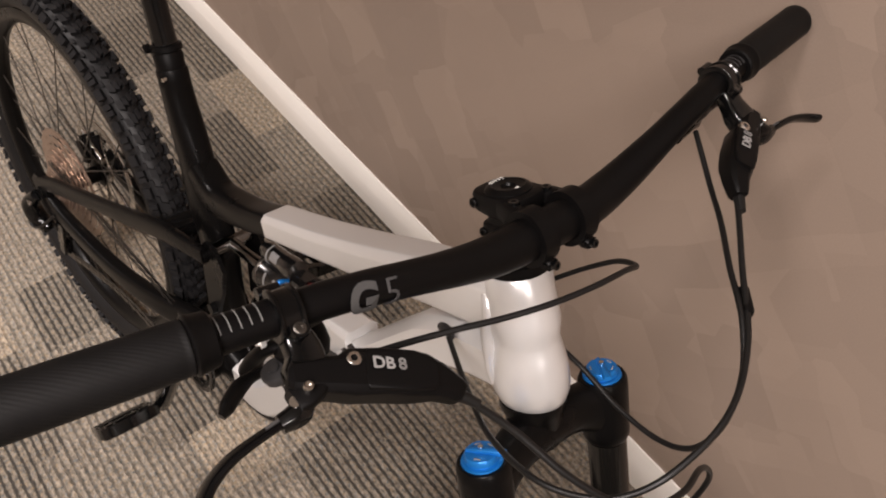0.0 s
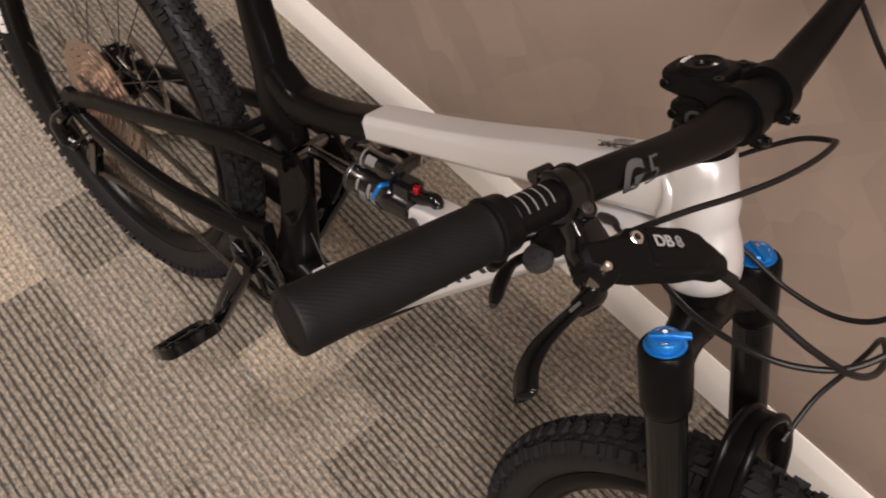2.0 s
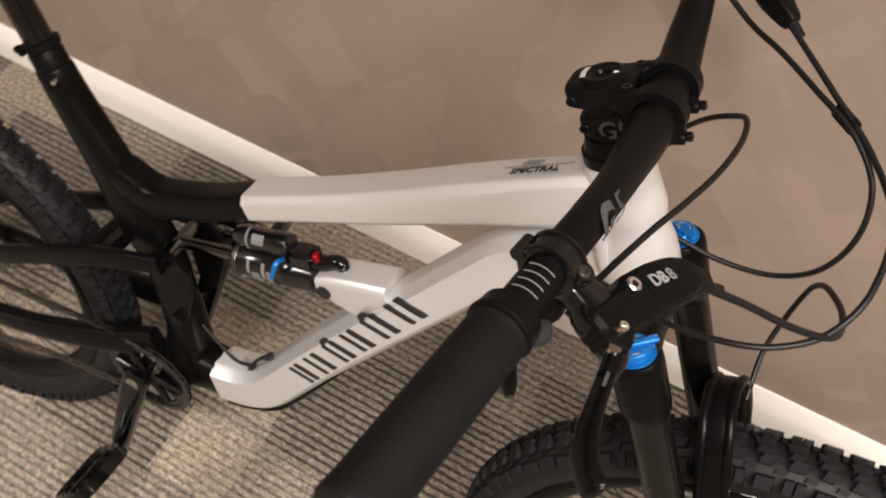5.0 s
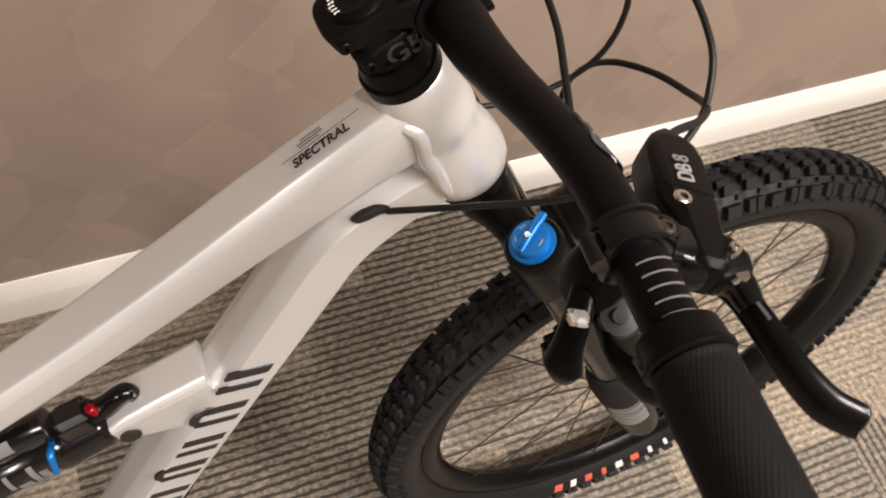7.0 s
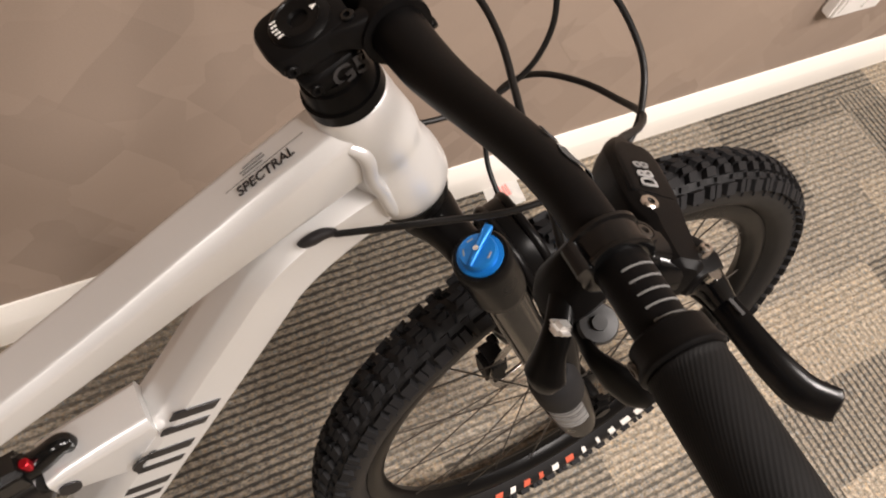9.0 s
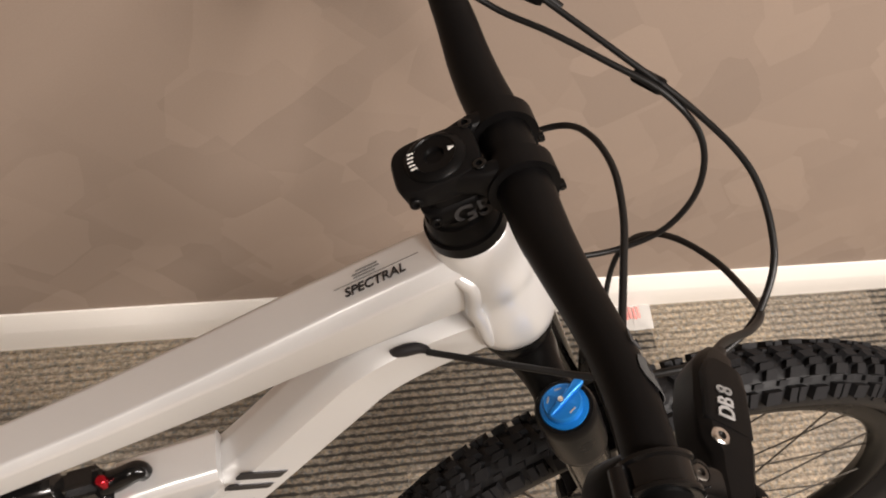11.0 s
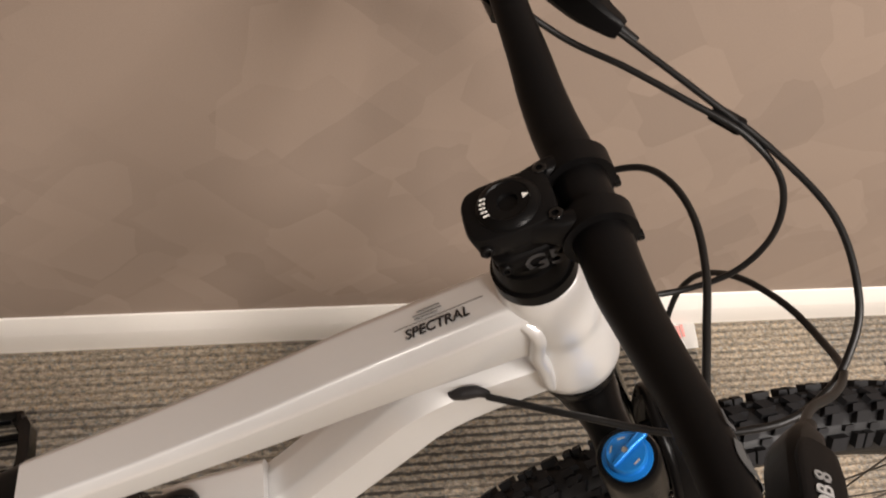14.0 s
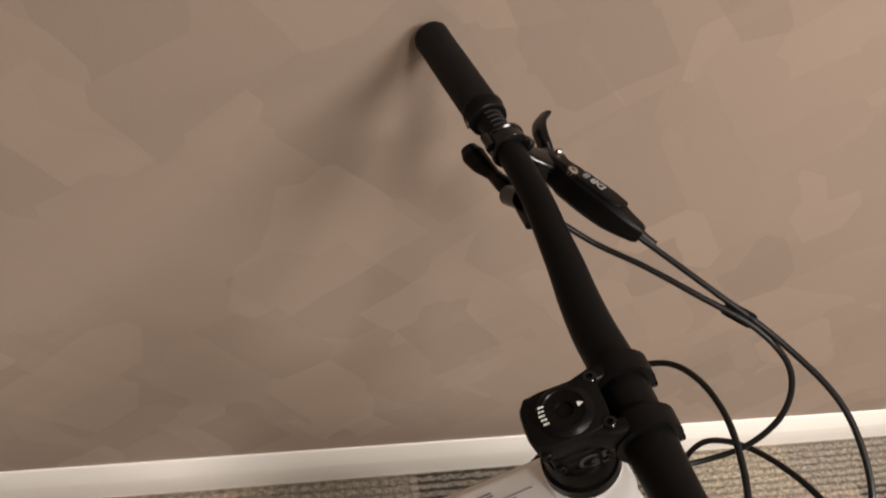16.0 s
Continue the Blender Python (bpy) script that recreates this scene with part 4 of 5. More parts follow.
def drivetrain(rear):
    # cassette
    bm = new_bm()
    for i, r in enumerate((0.104, 0.090, 0.077, 0.067, 0.058, 0.050, 0.043, 0.037, 0.032, 0.028, 0.024)):
        y = -0.022 - i * 0.0036
        n = 48
        loops = []
        for h in (0, 0.0018):
            loops.append([REAR + V(((r + (0.002 if k % 2 else -0.002)) * math.cos(2 * math.pi * k / n), y - h, (r + (0.002 if k % 2 else -0.002)) * math.sin(2 * math.pi * k / n))) for k in range(n)])
        inner = [[REAR + (p - REAR - YY * (p - REAR).y) * ((r - 0.012) / r) + YY * (p - REAR).y for p in lp] for lp in loops]
        rings(bm, [loops[0], loops[1], inner[1], inner[0]], closed=True)
    lathe(bm, REAR - YY * 0.018, -YY, [(0, 0.020), (0.044, 0.018)], 24)
    part("cassette", bm, M_COPPER, rear, "brownish steel cassette of many sprockets")
    # chainring and cranks
    bm = new_bm()
    o = V((-0.570, -0.050, 0.350))
    n = 64
    outer = [[o + V(((0.067 + (0.0025 if k % 2 else -0.0025)) * math.cos(2 * math.pi * k / n), y, (0.067 + (0.0025 if k % 2 else -0.0025)) * math.sin(2 * math.pi * k / n))) for k in range(n)] for y in (-0.0018, 0.0018)]
    inner = [[o + V((0.053 * math.cos(2 * math.pi * k / n), y, 0.053 * math.sin(2 * math.pi * k / n))) for k in range(n)] for y in (-0.0018, 0.0018)]
    rings(bm, [outer[0], outer[1], inner[1], inner[0]], closed=True)
    ring = part("chainring", bm, M_GLOSS, bike, "black toothed chainring")
    for i in range(6):
        bm = new_bm()
        t = 2 * math.pi * i / 6
        rod(bm, o, o + V((0.056 * math.cos(t), 0, 0.056 * math.sin(t))), 0.0065, 0.0045, n=10)
        part("spider_arm", bm, M_GLOSS, ring)
    for s in (-1, 1):
        end = V((-0.622, 0, 0.175)) if s < 0 else V((-0.528, 0, 0.512))
        a, b = (V((-0.580, -0.064, 0.350)) if s < 0 else V((-0.575, 0.070, 0.350))), end + YY * s * 0.088
        bm = new_bm()
        d = (b - a).normalized()
        u, v, w = frame_of(d, YY)
        loops = [super_loop(a.lerp(b, k), v, u, h, t, 3.5, 20) for k, h, t in ((-0.09, 0.012, 0.006), (-0.05, 0.019, 0.010), (0.06, 0.020, 0.010), (0.4, 0.0180, 0.0115), (0.9, 0.0160, 0.0105), (1.03, 0.0135, 0.008), (1.08, 0.007, 0.005))]
        rings(bm, loops)
        rod(bm, V((a.x, 0, a.z)), a, 0.015, n=20)
        crank = part("crank_arm", bm, M_GLOSS, bike, "black crank arm")
        bm = new_bm()
        rod(bm, a + YY * s * 0.008, a + YY * s * 0.0105, 0.0105, n=20)
        part("crank_bolt", bm, M_STEEL, crank)
        if s < 0:
            bm = new_bm()
            box(bm, a.lerp(b, 0.5) - YY * 0.0110, (0.006, 0.0006, 0.045), d.to_track_quat("Z", "Y").to_matrix())
            part("crank_print", bm, M_GREY, crank, "grey unreadable print")
        # pedal
        tilt = Matrix.Rotation(radians(-50 if s < 0 else -8), 3, "Y")
        pc = end + YY * s * 0.152
        bm = new_bm()
        plan = [(0.052, 0.0), (0.050, 0.030), (0.040, 0.048), (0.0, 0.050), (-0.040, 0.048), (-0.050, 0.030), (-0.052, 0.0), (-0.050, -0.030), (-0.040, -0.048), (0.0, -0.050), (0.040, -0.048), (0.050, -0.030)]
        outer = [[pc + tilt @ V((x, y, h)) for x, y in plan] for h in (-0.0105, 0.0105)]
        inner = [[pc + tilt @ V((x * 0.74, y * 0.78, h)) for x, y in plan] for h in (-0.0075, 0.0075)]
        rings(bm, [outer[0], outer[1], inner[1], inner[0]], closed=True)
        bmesh.ops.bevel(bm, geom=bm.edges[:], offset=0.0015, segments=1, affect="EDGES")
        ped = part("pedal", bm, M_GLOSS, bike, "black flat pedal with metal pins")
        bm = new_bm()
        rod(bm, b, pc + YY * s * 0.048, 0.0085, n=16)
        part("axle", bm, M_GLOSS, ped)
        for dy in (-0.020, 0.020):
            bm = new_bm()
            box(bm, pc + tilt @ V((0, dy, 0)), (0.084, 0.009, 0.013), tilt, 0.003)
            part("cross_bar", bm, M_MATTE, ped)
        bm = new_bm()
        rod(bm, (0, 0, -0.0115), (0, 0, 0.0115), 0.0018, n=8)
        pin = mesh_of("pin", bm, M_CHAIN)
        for dx, dy in ((-0.042, -0.040), (-0.014, -0.044), (0.014, -0.044), (0.042, -0.040), (-0.042, 0.040), (-0.014, 0.044), (0.014, 0.044), (0.042, 0.040)):
            ob = new("pin", pin)
            ob.parent = ped
            ob.matrix_local = Matrix.Translation(pc + tilt @ V((dx, dy, 0))) @ tilt.to_4x4()
    # chain
    r, R = 0.067, 0.043
    o2 = REAR + YY * -0.044
    o1 = V((-0.570, -0.050, 0.350))
    path = [o2 + V((-R * 0.6, 0, R * 0.8)), o2 + V((0.0, 0, R)), o2.lerp(o1, 0.5) + V((0, 0, 0.054)), o1 + V((0.0, 0, r)), o1 + V((r * 0.8, 0, r * 0.6)), o1 + V((r, 0, 0)), o1 + V((r * 0.7, 0, -r * 0.7)), o1 + V((-0.01, 0, -r)), o2.lerp(o1, 0.5) + V((0, -0.004, -0.085)), V((-0.955, -0.056, 0.218)), V((-0.985, -0.056, 0.215)), V((-0.995, -0.056, 0.240)), V((-0.965, -0.056, 0.285))]
    bm = new_bm()
    line = curve_points(path, 40)
    dist, last = 0.0, line[0]
    acc = []
    for q in line[1:]:
        dist += (q - last).length
        if dist >= 0.0100:
            acc.append(q)
            dist = 0
        last = q
    for i in range(len(acc) - 1):
        p, q = acc[i], acc[i + 1]
        d = (q - p).normalized()
        u, v, w = frame_of(d, YY)
        for side in (-1, 1):
            off = (0.0030 if i % 2 else 0.0022) * side
            box(bm, (p + q) / 2 + u * off, (0.0012, 0.0075, (q - p).length * 1.05), Matrix((u, v, w)).transposed())
    part("chain", bm, M_CHAIN, bike, "steel roller chain")
    # rear derailleur
    bm = new_bm()
    tube(bm, [(-0.985, -0.080, 0.362), (-1.005, -0.088, 0.330), (-1.000, -0.084, 0.298), (-0.975, -0.076, 0.285)], [0.012, 0.017, 0.018, 0.014], 16, 5, 0.8)
    box(bm, (-0.968, -0.062, 0.255), (0.020, 0.005, 0.095), Matrix.Rotation(radians(12), 3, "Y"), 0.002)
    box(bm, (-0.968, -0.050, 0.255), (0.020, 0.004, 0.095), Matrix.Rotation(radians(12), 3, "Y"), 0.002)
    mech = part("derailleur", bm, M_GLOSS, bike, "black rear derailleur")
    for q in ((-0.960, -0.056, 0.285), (-0.978, -0.056, 0.222)):
        bm = new_bm()
        rod(bm, V(q) - YY * 0.003, V(q) + YY * 0.003, 0.016, n=20)
        part("jockey_wheel", bm, M_SATIN, mech)
    bm = new_bm()
    rod(bm, (-0.990, -0.093, 0.345), (-0.990, -0.098, 0.345), 0.006, n=14)
    part("derailleur_bolt", bm, M_STEEL, mech)
    bm = new_bm()
    tube(bm, [(-0.93, -0.078, 0.352), (-0.97, -0.095, 0.30), (-1.0, -0.10, 0.29), (-1.012, -0.092, 0.315)], 0.0025, 10, 8)
    part("derailleur_cable", bm, M_HOSE, bike)
    # calipers
    for c, turn in ((V((0.190, 0.058, 0.362)), 75), (V((-1.030, 0.046, 0.385)), 55)):
        bm = new_bm()
        box(bm, c, (0.060, 0.040, 0.034), Matrix.Rotation(radians(turn), 3, "Y"), 0.008)
        rod(bm, c + V((0.01, 0.012, 0.02)), c + V((0.01, 0.026, 0.02)), 0.007, n=14)
        part("brake_caliper", bm, M_MATTE, bike, "black disc brake caliper")


def brake_lever(s, label):
    """s is -1 away from the wall, 1 towards it."""
    def p(x, y, z):
        if s > 0:
            # the wall-side lever is turned further up round the bar
            k = 0.2 - y
            return V((x - 0.0066 + 0.06 * max(k, -0.04), y - 0.0045, z + (0.010 + 0.24 * k if y < 0.24 else 0.0004 + 0.2 * (y - 0.24))))
        return V((x, s * y, z))

    bm = new_bm()
    rows = [(-0.0330, 0.2375, 1.0510, 0.0050, 0.0070), (-0.0322, 0.2360, 1.0508, 0.0082, 0.0098), (-0.0255, 0.2200, 1.0470, 0.0106, 0.0112), (-0.0215, 0.2120, 1.0448, 0.0112, 0.0118), (-0.0200, 0.2050, 1.0438, 0.0140, 0.0122), (-0.0120, 0.186, 1.0390, 0.0142, 0.0122), (-0.0046, 0.172, 1.0350, 0.0140, 0.0120), (-0.0005, 0.1645, 1.0325, 0.0130, 0.0112), (0.0058, 0.1560, 1.0285, 0.0102, 0.0092), (0.0142, 0.1485, 1.0240, 0.0076, 0.0074), (0.0165, 0.1465, 1.0228, 0.0060, 0.0060)]
    up = V((0.28, 0, 0.96)).normalized()
    loops = []
    for i, (x, y, z, h, w) in enumerate(rows):
        a, b = rows[max(i - 1, 0)], rows[min(i + 1, len(rows) - 1)]
        d = (p(*b[:3]) - p(*a[:3])).normalized()
        side = up.cross(d).normalized()
        loops.append(facet_loop(p(x, y, z), side, d.cross(side), h * (0.84 if s > 0 else 1.0), w, 0.36))
    rings(bm, loops)
    body = part("brake_lever", bm, M_MATTE, bike, label)
    bm = new_bm()
    lug = [(p(-0.0290, 0.2180, 1.0470), 0.0105, 0.0088), (p(-0.0260, 0.2260, 1.0475), 0.0125, 0.0092), (p(-0.0225, 0.2350, 1.0475), 0.0110, 0.0084), (p(-0.0205, 0.2410, 1.0468), 0.0078, 0.0070)]
    rings(bm, [super_loop(q, V((1, 0, 0)), up, h, w, 4.0, 20) for q, h, w in lug])
    part("pivot_lug", bm, M_MATTE, body)
    bm = new_bm()
    at, axis = (V((-0.0755, 0.222, 1.0718)) if s > 0 else V((-0.0625, -0.2205, 1.0660))), V((-0.0210, s * 0.149, 0.0035)).normalized()
    lathe(bm, at, axis, [(-0.0080, 0.0112), (-0.0080, 0.0152), (-0.0073, 0.0162), (-0.0056, 0.0162), (-0.0046, 0.0148), (0.0046, 0.0148), (0.0056, 0.0162), (0.0073, 0.0162), (0.0080, 0.0152), (0.0080, 0.0112)], 36, (0, 0, 1), False, True)
    perch = [(at + V((0.009, 0, -0.006)), 0.0075, 0.0090), (at + V((0.019, 0, -0.012)), 0.0080, 0.0105), (p(-0.038, 0.224, 1.052), 0.0095, 0.0130), (p(-0.028, 0.226, 1.047), 0.0105, 0.013)]
    rings(bm, [super_loop(q, V((0.5, 0, 0.86)), YY, h, w, 3.5, 18) for q, h, w in perch])
    # hinge behind the bar and one bolt boss in front of it
    rod(bm, at + V((-0.0165, 0, 0.003)) - axis * 0.0068, at + V((-0.0165, 0, 0.003)) + axis * 0.0068, 0.0040, n=16)
    boss = at + V((0.0150, 0, 0.0020))
    lathe(bm, boss - V((0.002, 0, 0.006)), V((0.35, 0, 0.94)), [(0, 0.0056), (0.0085, 0.0062), (0.0098, 0.0056), (0.0098, 0.0042), (0.0078, 0.0040)], 20)
    clamp = part("bar_clamp", bm, M_GLOSS, body, "glossy black lever clamp")
    bm = new_bm()
    lathe(bm, boss + V((0.0006, 0, 0.0010)), V((0.35, 0, 0.94)), [(0, 0.0038), (0.0022, 0.0038), (0.0026, 0.0032), (0.0026, 0.0018), (0.0010, 0.0016)], 14)
    part("clamp_bolt", bm, M_CHAIN, clamp, "dark steel clamp bolt")
    bm = new_bm()
    line = [p(-0.021, 0.228, 1.040), p(-0.017, 0.243, 1.0405), p(-0.0165, 0.257, 1.0405), p(-0.016, 0.271, 1.039), p(-0.0145, 0.284, 1.037), p(-0.010, 0.297, 1.034), p(-0.0025, 0.3065, 1.033), p(-0.0012, 0.3082, 1.033), p(-0.0006, 0.3092, 1.033)]
    tube(bm, line, [0.0072, 0.0066, 0.0066, 0.0070, 0.0076, 0.0082, 0.0080, 0.0064, 0.0026], 20, 6, 0.42, True, (0.64, 0.15, 0.77))
    blade = part("lever_blade", bm, M_BLADE, body, "glossy black brake lever blade")
    bm = new_bm()
    tube(bm, [p(-0.0420, 0.2230, 1.0430), p(-0.0390, 0.2250, 1.0430), p(-0.0270, 0.2320, 1.0425), p(-0.0165, 0.2390, 1.0425), p(-0.0160, 0.2520, 1.0410)], [0.0035, 0.0062, 0.0082, 0.0092, 0.0066], 16, 6, 0.8, True, (0, 0, 1))
    part("lever_root", bm, M_GLOSS, blade)
    bm = new_bm()
    rod(bm, p(-0.0290, 0.2345, 1.0480), p(-0.0290, 0.2345, 1.0525), 0.0042, n=16)
    part("pivot_pin", bm, M_INK, blade)
    bm = new_bm()
    rod(bm, p(-0.0185, 0.2405, 1.0480), p(-0.0180, 0.2415, 1.0525), 0.0034, n=14)
    part("reach_adjuster", bm, M_STEEL, blade, "bright reach adjuster screw")
    bm = new_bm()
    a, b = p(-0.0165, 0.247, 1.0455), p(-0.0160, 0.261, 1.0450)
    box(bm, (a + b) / 2 + V((0, 0, 0.0008)), ((b - a).length, 0.0018, 0.0010), (b - a).to_track_quat("X", "Z").to_matrix())
    part("maker_mark", bm, M_DIM, blade, "grey unlettered maker mark")
    for q, r in ((p(-0.022, 0.201, 1.0545), 0.0045), (p(-0.019, 0.233, 1.0575), 0.0030)):
        bm = new_bm()
        lathe(bm, q - up * 0.002, up, [(0, r), (0.0042, r), (0.005, r * 0.8), (0.005, r * 0.45), (0.003, r * 0.4)], 18)
        part("screw", bm, M_STEEL, body, "bright screw")
    d = (p(-0.002, 0.168, 1.033) - p(-0.022, 0.206, 1.044)).normalized()
    right = d if s < 0 else -d
    top = (up - d * up.dot(d)).normalized()
    where = p(-0.0135, 0.1855, 1.040) + top * 0.0136
    m = basis(where, right, V((-1, 0, 0.2)))
    text_mesh("model_print", "DB", 0.0105, m @ Matrix.Translation((-0.004, 0, 0)), M_PALE, body, "white printed letters")
    text_mesh("model_print", "8", 0.0105, m @ Matrix.Translation((0.0075, 0, 0)), M_GREY, body, "grey printed figure")
    # raised lid of the fluid chamber
    bm = new_bm()
    lid = [(p(-0.0178, 0.1985, 1.0420), 0.0100), (p(-0.0172, 0.1972, 1.0417), 0.0122), (p(-0.0046, 0.1722, 1.0350), 0.0122), (p(0.0010, 0.1630, 1.0316), 0.0100), (p(0.0022, 0.1612, 1.0310), 0.0070)]
    side = up.cross(d).normalized()
    rings(bm, [super_loop(q + top * 0.0104, side, top, h * (0.84 if s > 0 else 1.0), 0.0026, 5.0, 20) for q, h in lid])
    part("lid", bm, M_MATTE, body)
    # boot at the hose
    bm = new_bm()
    rod(bm, p(0.012, 0.152, 1.0255), p(0.026, 0.139, 1.017), 0.0046, 0.0032, n=14)
    part("hose_boot", bm, M_HOSE, body)
    return body


def shifter():
    bm = new_bm()
    loops = [super_loop(q, V((0.8, 0, 0.6)), YY, h, w, 3.4, 20) for q, h, w in ((V((-0.059, -0.206, 1.050)), 0.007, 0.008), (V((-0.060, -0.207, 1.040)), 0.012, 0.012), (V((-0.061, -0.208, 1.030)), 0.015, 0.016), (V((-0.060, -0.207, 1.018)), 0.014, 0.015), (V((-0.059, -0.206, 1.012)), 0.009, 0.010))]
    rings(bm, loops)
    body = part("shifter", bm, M_MATTE, bike, "black gear shifter under the handlebar")
    bm = new_bm()
    tube(bm, [(-0.068, -0.210, 1.022), (-0.066, -0.226, 1.016), (-0.067, -0.238, 1.015), (-0.064, -0.250, 1.014), (-0.059, -0.260, 1.011), (-0.056, -0.265, 1.009)], [0.0045, 0.0045, 0.0060, 0.0100, 0.0095, 0.005], 16, 6, 0.45, True, (0, 0, 1))
    part("release_lever", bm, M_SATIN, body, "black release lever")
    bm = new_bm()
    tube(bm, [(-0.068, -0.211, 1.027), (-0.076, -0.221, 1.021), (-0.081, -0.2265, 1.010), (-0.083, -0.2295, 0.999), (-0.083, -0.231, 0.991)], [0.006, 0.0066, 0.0075, 0.0100, 0.006], 16, 6, 0.7)
    part("thumb_paddle", bm, M_SATIN, body, "black shifter thumb paddle")
    bm = new_bm()
    lathe(bm, (-0.058, -0.226, 1.018), (-0.25, -0.35, 0.9), [(0.0, 0.0090), (0.004, 0.0095), (0.006, 0.0085), (0.0065, 0.0036), (0.0080, 0.0034), (0.0080, 0.001)], 28)
    part("cover", bm, M_COVER, body, "dark grey plastic shifter cover")
    bm = new_bm()
    box(bm, (-0.0795, -0.225, 1.029), (0.012, 0.009, 0.006), Matrix.Rotation(radians(35), 3, "Y"), 0.0025)
    part("lever_cap", bm, M_BRIGHT, body, "bright metal lever cap")


def dropper_lever():
    bm = new_bm()
    tube(bm, [(-0.070, 0.190, 1.045), (-0.075, 0.210, 1.042), (-0.079, 0.228, 1.039), (-0.084, 0.244, 1.037), (-0.087, 0.258, 1.036), (-0.089, 0.268, 1.036)], [0.0065, 0.0075, 0.0058, 0.0088, 0.0100, 0.0070], 16, 6, 0.62)
    body = part("dropper_lever", bm, M_SATIN, bike, "black dropper post thumb lever")
    bm = new_bm()
    rod(bm, (-0.072, 0.180, 1.052), (-0.074, 0.200, 1.040), 0.0085, n=16)
    rod(bm, (-0.066, 0.165, 1.040), (-0.070, 0.192, 1.043), 0.006, n=14)
    part("pivot", bm, M_GLOSS, body)


def hose(name, r, *way):
    """A hose or cable housing laid along its way."""
    bm = new_bm()
    tube(bm, way, r, 12, 12)
    part(name, bm, M_HOSE, bike, "thin black " + name.replace("_", " "))


def cables():
    hose("front_brake_hose", 0.0026, (0.0138, -0.1475, 1.0219), (0.0458, -0.1216, 0.9971), (0.0818, -0.1035, 0.977), (0.1109, -0.0791, 0.9576), (0.1256, -0.0443, 0.9363), (0.1291, -0.0043, 0.9189), (0.123, 0.0342, 0.8995), (0.1229, 0.0657, 0.8691), (0.1256, 0.088, 0.8327), (0.1253, 0.093, 0.7942), (0.1219, 0.0742, 0.7583), (0.1256, 0.0391, 0.7261))
    hose("rear_brake_hose", 0.0024, (0.0085, 0.144, 1.0455), (0.023, 0.131, 1.0405), (0.0565, 0.0942, 1.031), (0.0975, 0.0509, 1.0174), (0.1223, 0.0002, 1.006), (0.124, -0.0483, 0.985), (0.112, -0.076, 0.964), (0.09, -0.094, 0.952), (0.059, -0.103, 0.942), (0.0112, -0.0927, 0.9224), (-0.0419, -0.0651, 0.905), (-0.0908, -0.0341, 0.8846))
    hose("dropper_cable", 0.0024, (-0.06, 0.185, 1.043), (-0.0169, 0.1573, 1.0273), (0.0155, 0.1271, 1.0273), (0.0481, 0.0935, 1.0257), (0.0827, 0.064, 1.0194), (0.1084, 0.0418, 0.9981), (0.1183, 0.0323, 0.9582), (0.1101, 0.0341, 0.9142), (0.0837, 0.0415, 0.8836), (0.0414, 0.0448, 0.8736), (-0.0051, 0.0463, 0.8778), (-0.055, 0.04, 0.8834), (-0.09, 0.029, 0.884))
    hose("gear_cable", 0.0022, (-0.048, -0.195, 1.005), (-0.04, -0.17, 1.017), (-0.0241, -0.1213, 1.022), (-0.011, -0.0869, 1.0253), (0.0007, -0.0531, 1.0303), (0.0076, -0.0169, 1.0328), (0.0074, 0.0178, 1.0276), (0.0016, 0.0458, 1.0121), (-0.0199, 0.0575, 0.9909), (-0.0433, 0.054, 0.9621), (-0.0671, 0.0415, 0.9317), (-0.1, 0.024, 0.9))
    bm = new_bm()
    a, b = V((0.066, 0.086, 1.022)), V((0.083, 0.070, 1.020))
    d = (b - a).normalized()
    u, v, w = frame_of(d, (0, 0, 1))
    rings(bm, [super_loop(a.lerp(b, k), u, v, h, t, 3, 16) for k, h, t in ((0, 0.0055, 0.0035), (0.1, 0.0062, 0.0042), (0.9, 0.0062, 0.0042), (1, 0.0055, 0.0035))])
    part("cable_joiner", bm, M_MATTE, bike, "black plastic clip joining two cables")
    for s in (-1, 1):
        bm = new_bm()
        tube(bm, [(-0.1125, s * 0.0215, 0.8712), (-0.1095, s * 0.0240, 0.8732), (-0.1035, s * 0.0258, 0.8768), (-0.0970, s * 0.0272, 0.8802), (-0.0925, s * 0.0295, 0.8822), (-0.0895, s * 0.0322, 0.8836)], [0.0015, 0.0038, 0.0047, 0.0043, 0.0034, 0.0028], 16, 6)
        part("cable_port", bm, M_INK, bike, "black rubber cable port")


def tube_clips():
    """Black clips and a short run of cable above the down tube's elbow."""
    for x, z in ((-0.393, 0.476), (-0.421, 0.432)):
        bm = new_bm()
        box(bm, (x, -0.010, z), (0.014, 0.010, 0.008), Matrix.Rotation(radians(-58), 3, "Y"), 0.002)
        part("cable_clip", bm, M_INK, bike, "small black cable clip")
    bm = new_bm()
    tube(bm, [(-0.393, -0.010, 0.478), (-0.410, -0.010, 0.456), (-0.424, -0.010, 0.434), (-0.450, -0.008, 0.424), (-0.480, -0.004, 0.440), (-0.505, 0.0, 0.455)], 0.0024, 10, 8)
    part("shock_cable", bm, M_HOSE, bike, "thin black shock cable")


def wrap(me, origin, axis, out, radius):
    """Bends a flat print (x along the bar, y round it) on to a round bar."""
    axis, out = V(axis).normalized(), V(out).normalized()
    side = out.cross(axis)
    for v in me.vertices:
        t = v.co.y / radius
        r = radius + 0.0002 + v.co.z
        v.co = V(origin) + axis * v.co.x + out * (r * math.cos(t)) + side * (r * math.sin(t))


